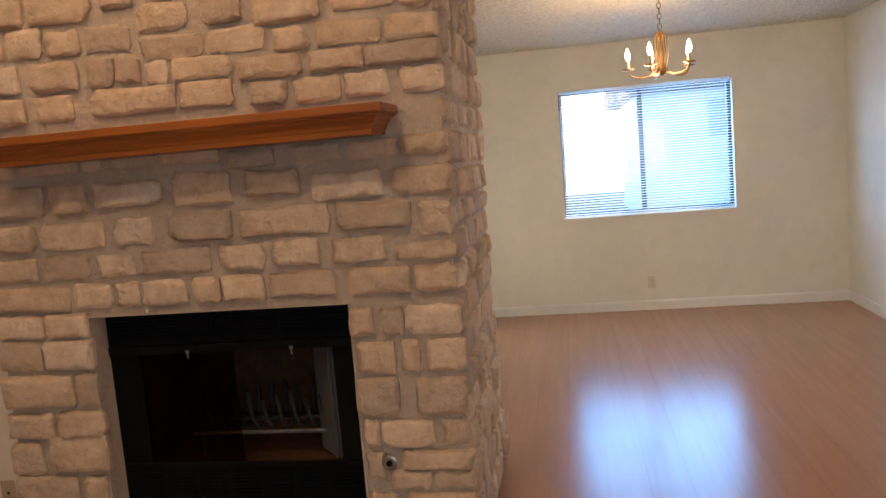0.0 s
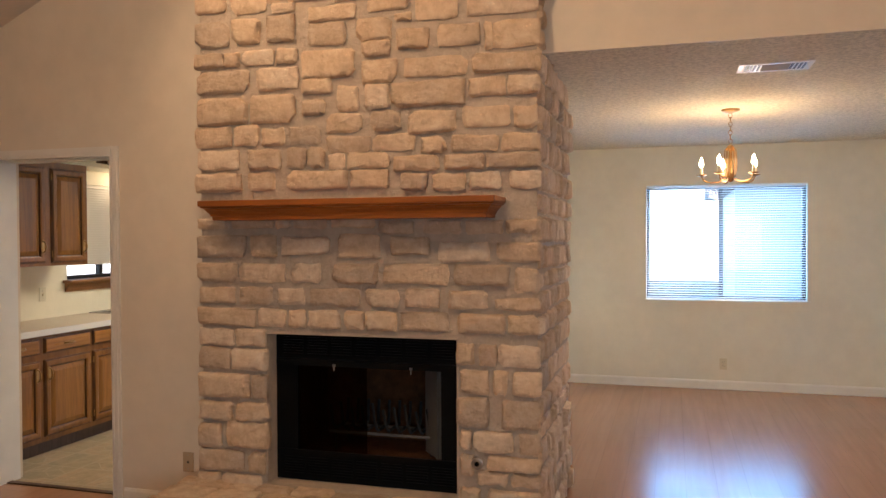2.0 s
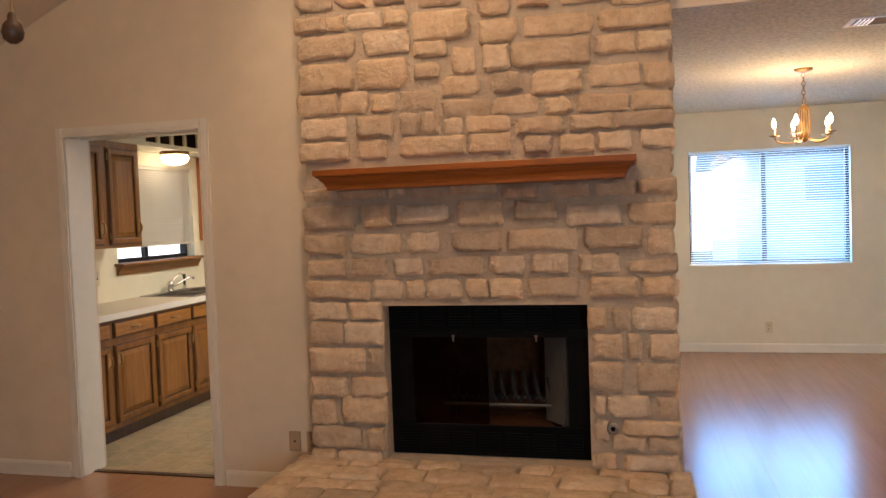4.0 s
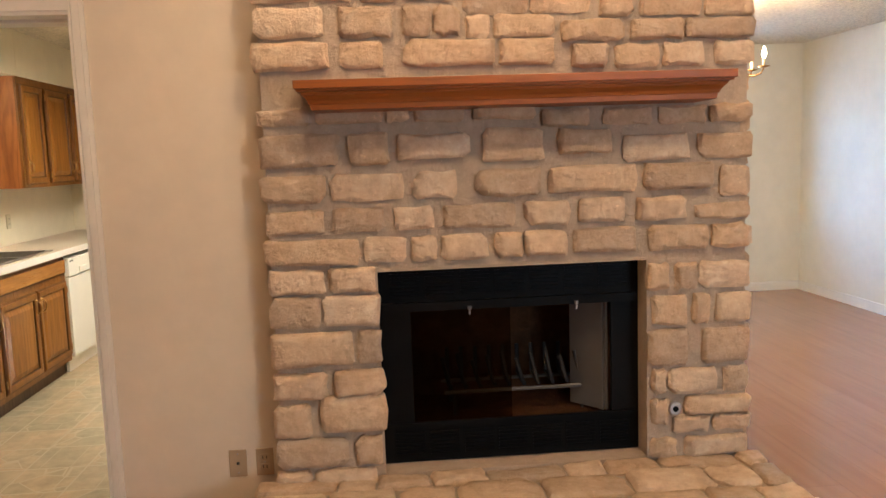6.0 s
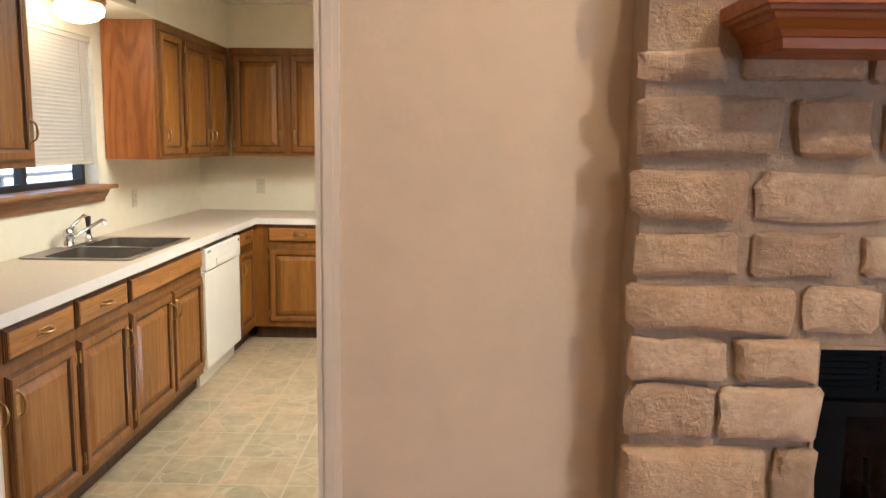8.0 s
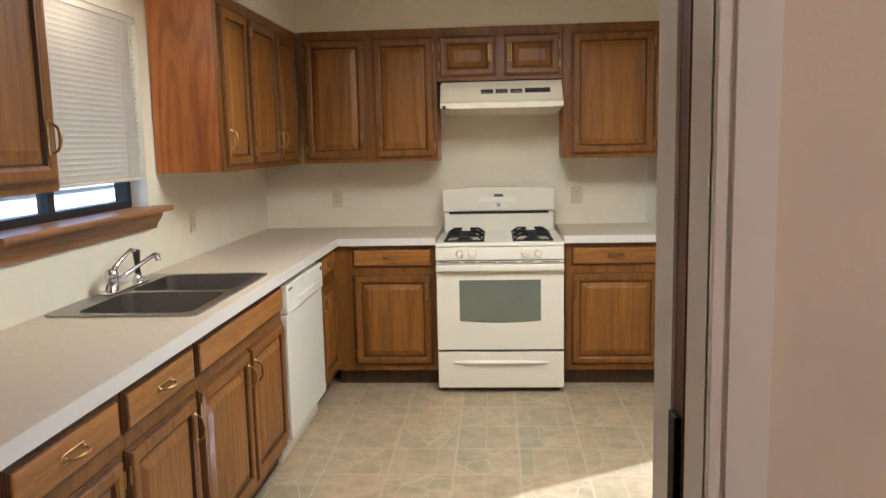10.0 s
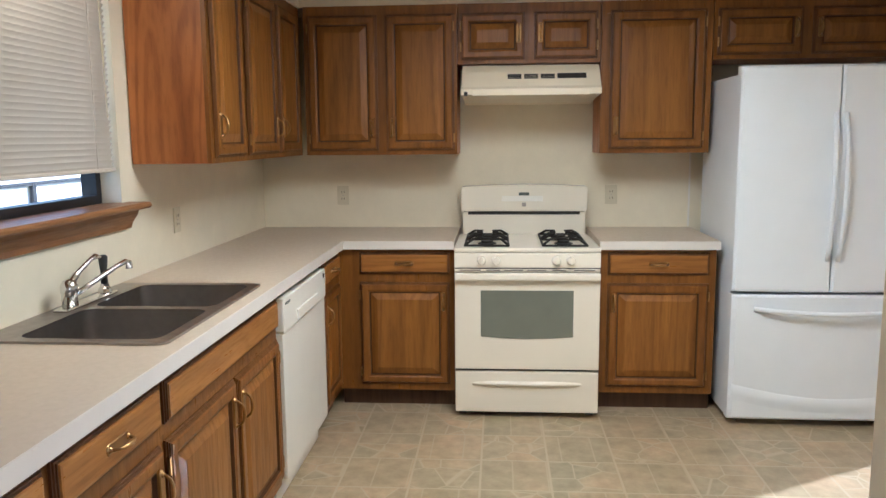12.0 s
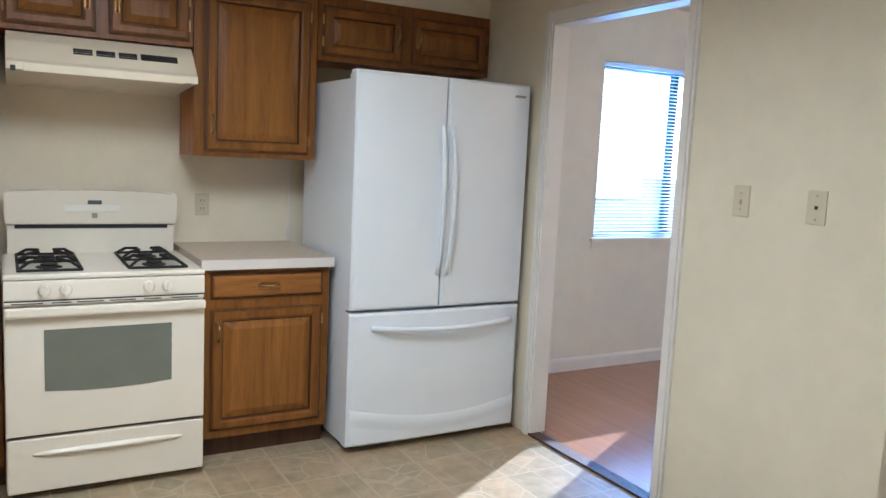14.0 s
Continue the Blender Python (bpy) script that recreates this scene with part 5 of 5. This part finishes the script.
fd = part("freezer_drawer", bowed(-h2, h2, 0.036, 0.685), FRIDGE_WHITE, fr)
for d, s in ((dl, -1), (dr2, 1)):
    x = mx + s * 0.024
    part("handle", tube(bmesh.new(), [(x + s * 0.006 * math.sin(math.pi * k / 10), -0.012 - 0.042 * math.sin(math.pi * k / 10) ** 0.6, 0.86 + 0.72 * k / 10) for k in range(11)], 0.011, 10), FRIDGE_WHITE, d, smooth=True)
part("handle", tube(bmesh.new(), [(-0.37 + 0.79 * k / 12, -0.008 - 0.045 * math.sin(math.pi * k / 12) ** 0.5, 0.615 - 0.018 * math.sin(math.pi * k / 12)) for k in range(13)], 0.012, 10), FRIDGE_WHITE, fd, smooth=True)
bm = bmesh.new()
prevr = None
for k in range(21):
    s = k / 20
    x = -h2 + 0.012 + (2 * h2 - 0.024) * s
    y = -0.012 * (1 - (x / h2) ** 2)
    zt = 0.215 - 0.07 * math.sin(math.pi * s * 0.9)
    row = [bm.verts.new((x, y + 0.004, zt + 0.012)), bm.verts.new((x, y - 0.0045, zt)), bm.verts.new((x, y - 0.003, zt - 0.045)), bm.verts.new((x, y + 0.004, max(0.05, zt - 0.11)))]
    if prevr:
        for j in range(3):
            bm.faces.new((prevr[j], row[j], row[j + 1], prevr[j + 1]))
    prevr = row
part("sculpted_swoop", bm, FRIDGE_WHITE, fd, smooth=True)
part("badge", boxes((h2 - 0.115, h2 - 0.035, -0.0045, 0.003, 1.745, 1.757)), STEEL, dr2, "small grey maker's mark")
for x in (-h2 + 0.02, h2 - 0.06):
    part("hinge_cover", boxes((x, x + 0.05, 0.02, 0.14, 1.776, 1.80), bev=0.006), FRIDGE_WHITE, fr)
for x in (-h2 + 0.09, h2 - 0.09):
    bm = tube(bmesh.new(), ((x - 0.015, 0.1, 0.022), (x + 0.015, 0.1, 0.022)), 0.022, 14)
    part("roller", bm, RUBBER, fr)
    part("levelling_leg", boxes((x - 0.03, x - 0.018, 0.08, 0.12, 0.0, 0.06)), GREY_PLASTIC, fr)

# ---- lights ----
dome = thing("dome_light", (-4.53, 5.02, UT - 0.002), 0, "lit opal glass dome light with a brass rim", "ceiling light")
part("brass_base", lathe(bmesh.new(), ((0.02, 0), (0.125, 0), (0.13, -0.012), (0.125, -0.026), (0.1, -0.028)), n=28), BRASS, dome, smooth=True)
p = part("glass_shade", lathe(bmesh.new(), ((0.11, -0.028), (0.122, -0.05), (0.115, -0.08), (0.085, -0.105), (0.04, -0.118), (0.005, -0.12)), n=28), DOME, dome, "glowing opal glass shade", smooth=True)
p.visible_shadow = False
# open-fronted bridge between the wall cabinets, over the window
br = thing("soffit_bridge", (-4.58, 4.31, UT), 0, "cream soffit bridge with a row of dark openings above the window", "soffit")
bm = bmesh.new()
box(bm, -0.16, 0.183, 0.0, 1.39, 0, 0.02)
box(bm, 0.165, 0.183, 0.0, 1.39, 0.02, 0.035)
box(bm, 0.165, 0.183, 0.0, 1.39, 0.285, CZ - UT)
ys = [0.0, 0.10, 0.26, 0.30, 0.46, 0.50, 0.66, 0.70, 0.87, 0.91, 1.10, 1.39]
for a, b in zip(ys[::2], ys[1::2]):
    box(bm, 0.165, 0.183, a, b, 0.035, 0.285)
part("frame", bm, KWALL, br)
part("recess", boxes((-0.16, -0.14, 0.0, 1.39, 0.021, 0.32)), DARK_WOOD, br, "dark stained wood behind the openings")
box_l = thing("ceiling_light_box", (-3.05, 5.2, 2.40), 0, "wood-framed fluorescent ceiling light box", "ceiling light")
part("wood_frame", pierced("z", (-0.58, 0.58), (-0.62, 0.62), 0, 0.129, ((-0.54, 0.54, -0.58, 0.58),)), OAK_X, box_l)
part("diffuser", boxes((-0.54, 0.54, -0.58, 0.58, 0.03, 0.036)), DIFFUSER, box_l, "glowing frosted diffuser")

ch = thing("chandelier", (0.71, 5.05, CZ), 0, "brass chandelier with five candle arms and lit flame bulbs", "chandelier")
part("canopy", lathe(bmesh.new(), ((0.065, 0), (0.065, -0.012), (0.045, -0.02), (0.012, -0.03)), n=24), BRASS, ch, smooth=True)
for k in range(7):
    zc = -0.045 - k * 0.032
    bm = bmesh.new()
    pts = [(0.012 * math.cos(a), 0.0, zc + 0.02 * math.sin(a)) for a in (2 * math.pi * j / 10 for j in range(11))]
    if k % 2:
        pts = [(0, x, z) for x, _, z in pts]
    tube(bm, pts, 0.003, 5)
    part("chain_link", bm, BRASS, ch)
part("column", lathe(bmesh.new(), ((0.008, -0.26), (0.02, -0.27), (0.023, -0.30), (0.012, -0.31), (0.014, -0.33), (0.016, -0.46), (0.034, -0.50), (0.02, -0.53), (0.005, -0.54)), n=18), BRASS, ch, smooth=True)
for k in range(5):
    a = 2 * math.pi * k / 5 + 0.5
    cx, cy = math.cos(a), math.sin(a)
    R = 0.205
    arm = part("arm", tube(bmesh.new(), [(cx * r, cy * r, z) for r, z in ((0.03, -0.51), (0.08, -0.535), (0.14, -0.54), (0.185, -0.525), (R, -0.49))], 0.006, 7), BRASS, ch, smooth=True)
    part("bobeche", lathe(bmesh.new(), ((0.01, -0.49), (0.038, -0.482), (0.04, -0.478), (0.012, -0.474)), (cx * R, cy * R, 0), 14), BRASS, arm, smooth=True)
    part("candle_sleeve", lathe(bmesh.new(), ((0.011, -0.475), (0.011, -0.425), (0.006, -0.424)), (cx * R, cy * R, 0), 10), IVORY, arm)
    p = part("bulb", lathe(bmesh.new(), ((0.006, -0.424), (0.015, -0.405), (0.016, -0.39), (0.009, -0.365), (0.001, -0.345)), (cx * R, cy * R, 0), 12), FLAME, arm, "lit flame-shaped bulb", smooth=True)
    p.visible_shadow = False
    for da in (-0.3, 0.3):
        ax, ay = math.cos(a + da), math.sin(a + da)
        part("rod", tube(bmesh.new(), [(ax * r, ay * r, z) for r, z in ((0.012, -0.27), (0.04, -0.30), (0.046, -0.42), (0.036, -0.5))], 0.0035, 6), BRASS, arm)
pend = thing("pendant_lamp", LIVING_LAMP, 0, "plain opal globe pendant lamp hanging from the vaulted ceiling", "pendant lamp")
p = part("globe", lathe(bmesh.new(), [(0.09 * math.sin(math.pi * k / 12), -0.09 * math.cos(math.pi * k / 12)) for k in range(13)], n=20), DOME, pend, smooth=True)
p.visible_shadow = False
part("rod", tube(bmesh.new(), ((0, 0, 0.09), (0, 0, slope(LIVING_LAMP[0]) - LIVING_LAMP[2])), 0.008, 8), BRASS, pend)
sp = thing("ceiling_spotlight", SPOT_AT, 0, "small spotlight on a stem aimed at the fireplace", "spotlight")
bm = tube(bmesh.new(), ((0, -0.14, 0.14), (0, -0.05, 0.05)), 0.06, 16)
part("can", bm, WHITE_TRIM, sp)
part("stem", tube(bmesh.new(), ((0, -0.14, 0.14), (0, -0.14, slope(SPOT_AT[0]) - SPOT_AT[2])), 0.01, 8), WHITE_TRIM, sp)

# ---- small fittings ----
def plate(name, m, label, category, kind, material=IVORY):
    """A wall plate in the xz plane facing -y, centred."""
    t = thing(name, label=label, category=category)
    part("plate", boxes((-0.036, 0.036, -0.006, 0, -0.058, 0.058), bev=0.003), material, t)
    if kind == "duplex":
        for z in (-0.02, 0.02):
            s = part("socket", boxes((-0.017, 0.017, -0.008, -0.005, z - 0.014, z + 0.014), bev=0.002), material, t)
            part("slots", boxes((-0.009, -0.006, -0.0085, -0.0075, z - 0.006, z + 0.006), (0.006, 0.009, -0.0085, -0.0075, z - 0.006, z + 0.006)), RUBBER, s)
        part("screw", boxes((-0.003, 0.003, -0.008, -0.005, -0.003, 0.003), bev=0.001), STEEL, t)
    elif kind == "switch":
        part("toggle", boxes((-0.005, 0.005, -0.018, -0.005, -0.012, 0.006), bev=0.001), material, t)
        for z in (-0.03, 0.03):
            part("screw", boxes((-0.003, 0.003, -0.008, -0.005, z - 0.003, z + 0.003), bev=0.001), STEEL, t)
    else:
        part("jack", boxes((-0.006, 0.006, -0.009, -0.005, -0.006, 0.006), bev=0.002), RUBBER, t)
        for z in (-0.04, 0.04):
            part("screw", boxes((-0.003, 0.003, -0.008, -0.005, z - 0.003, z + 0.003), bev=0.001), STEEL, t)
    t.matrix_world = m
    return t


plate("wall_outlet", pose(-2.325, WY, 0.28), "tan electrical outlet low on the living room wall", "outlet", "duplex", TAN_PLASTIC)
plate("phone_jack_plate", pose(-2.435, WY, 0.28), "tan cable jack plate beside the outlet", "wall plate", "jack", TAN_PLASTIC)
plate("wall_outlet", pose(0.80, 7.43, 0.265), "ivory outlet under the dining window", "outlet", "duplex")
plate("wall_outlet", pose(-4.24, KY, 1.13), "ivory outlet over the countertop", "outlet", "duplex")
plate("wall_outlet", pose(-2.60, KY, 1.13), "ivory outlet beside the stove", "outlet", "duplex")
plate("wall_outlet", pose(KX, 6.10, 1.12, 0, 0, 90), "ivory outlet over the sink counter", "outlet", "duplex")
plate("wall_switch", pose(KX, 4.16, 1.135, 0, 0, 90), "ivory wall plate under the wall cabinet", "switch", "switch")
plate("wall_switch", pose(KE, 5.28, 1.325, 0, 0, -90), "ivory light switch beside the dining opening", "switch", "switch")
plate("phone_jack_plate", pose(KE, 4.97, 1.325, 0, 0, -90), "ivory telephone jack plate on the kitchen wall", "wall plate", "jack")
vent = thing("ceiling_vent", (0.84, 3.56, CZ), 0, "white metal ceiling air register with dark louvres", "air vent")
part("frame", boxes((-0.19, 0.19, -0.11, -0.085, -0.006, 0), (-0.19, 0.19, 0.085, 0.11, -0.006, 0), (-0.19, -0.165, -0.085, 0.085, -0.006, 0), (0.165, 0.19, -0.085, 0.085, -0.006, 0)), WHITE_TRIM, vent)
part("backing", boxes((-0.165, 0.165, -0.085, 0.085, -0.003, -0.001)), LCEIL, vent)
part("damper_plate", boxes((-0.075, 0.075, -0.085, 0.085, -0.006, -0.003)), DAMPER_SHADE, vent, "damper plate with the vent's shadow put into its dull tan")
for k in range(8):
    x = (-0.148 + k * 0.021) if k < 4 else (0.085 + (k - 4) * 0.021)
    part("louvre_slot", boxes((x - 0.0065, x + 0.0065, -0.08, 0.08, -0.0055, -0.003)), RUBBER, vent)
    bm = boxes((-0.004, 0.004, -0.082, 0.082, -0.001, 0.001))
    bmesh.ops.rotate(bm, matrix=Matrix.Rotation(radians(30 if k < 4 else -30), 3, "Y"), verts=bm.verts)
    part("slat", bm, WHITE_TRIM, vent, loc=(x + 0.0105, 0, -0.008))
chain = thing("pull_chain", (-1.375, -0.245, 1.83), 0, "thin cord with a dark turned ball hanging from the ceiling", "pull chain")
part("ball", lathe(bmesh.new(), ((0.003, 0.030), (0.006, 0.026), (0.007, 0.018), (0.013, 0.011), (0.0155, 0.0), (0.013, -0.010), (0.006, -0.016), (0.001, -0.017)), n=18), DARK_WOOD, chain, "dark wooden ball", smooth=True)
part("cord", tube(bmesh.new(), ((0, 0, 0.028), (0, 0, slope(-1.375) - 1.83)), 0.0016, 6), BRASS, chain)
structure("wall_strip", boxes((-2.142, -2.132, KY - 0.006, KY, 0.937, 1.384)), WHITE_TRIM, "narrow white edge strip beside the refrigerator", "trim")
coil = thing("cable_coil", (-4.62, 2.72, 0.006), 0, "loose loop of thin brown cable lying on the floor", "cable")
bm = bmesh.new()
for r, dz, sh in ((0.15, 0.0, 0.0), (0.13, 0.008, 0.03), (0.16, 0.014, -0.02)):
    tube(bm, [(sh + r * 1.2 * math.cos(2 * math.pi * k / 24), 0.6 * r * math.sin(2 * math.pi * k / 24), dz + 0.02 * max(0, math.sin(4 * math.pi * k / 24 + r * 20))) for k in range(24)], 0.005, 6)
part("loop", bm, DARK_WOOD, coil, smooth=True)

# ---- outdoors ----
structure("ground", boxes((-60, 60, 7.7, 90, -0.25, -0.15), (-60, -5.5, -60, 7.7, -0.25, -0.15), (-5.5, 60, -60, -4.05, -0.25, -0.15)), GRASS, "dry lawn outside the windows", "ground")
# upright sheets that glow by themselves, so the view outside looks bright
structure("backdrop_north", boxes((-14, 22, 30, 30.1, -0.2, 5.5)), BACKDROP_GLOW, "self-glowing backdrop standing in for bright distance beyond the dining window", "backdrop")
structure("backdrop_west", boxes((-26.1, -26, -16, 26, -0.2, 8)), BACKDROP_GLOW, "self-glowing backdrop standing in for bright distance beyond the kitchen window", "backdrop")
# added pale slab over the lawn, to brighten what shows between the blind's slats
structure("yard_piece", boxes((-6, 9, 7.7, 15, -0.16, -0.12)), CONCRETE, "added pale concrete slab that brightens the view through the dining window", "pavement")
house = thing("neighbour_house", (5.2, 17.0, -0.15), 0, "neighbouring pale house with a low roof, blue shade put into its wall colour", "house")
part("wall", boxes((-3.6, 1.6, 0, 6, 0, 2.9)), HOUSE_BLUE_SHADE, house)
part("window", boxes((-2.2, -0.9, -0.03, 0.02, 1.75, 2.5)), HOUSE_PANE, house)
bm = bmesh.new()
extrude_profile(bm, ((0.5, 0), (-3.0, 1.5), (-6.5, 0), (-6.5, -0.15), (0.5, -0.15)), "x", -4.0, 2.0, (0, 0, 2.9))
part("roof", bm, ROOFING, house)
yard_piece = thing("patio_wall", (-9.5, 5.0, -0.15), 90, "sunlit white garden wall with dark rails outside the kitchen window", "garden wall")
part("wall", boxes((-5, 36, -0.1, 0, 0, 2.1)), SIDING, yard_piece)
for z in (0.75, 1.05):
    part("rail", boxes((-5, 36, -0.16, -0.12, z, z + 0.05)), ALU, yard_piece)
for k in range(12):
    part("post", boxes((-3 + k * 2.6, -2.92 + k * 2.6, -0.165, -0.115, 0, 1.1)), ALU, yard_piece)
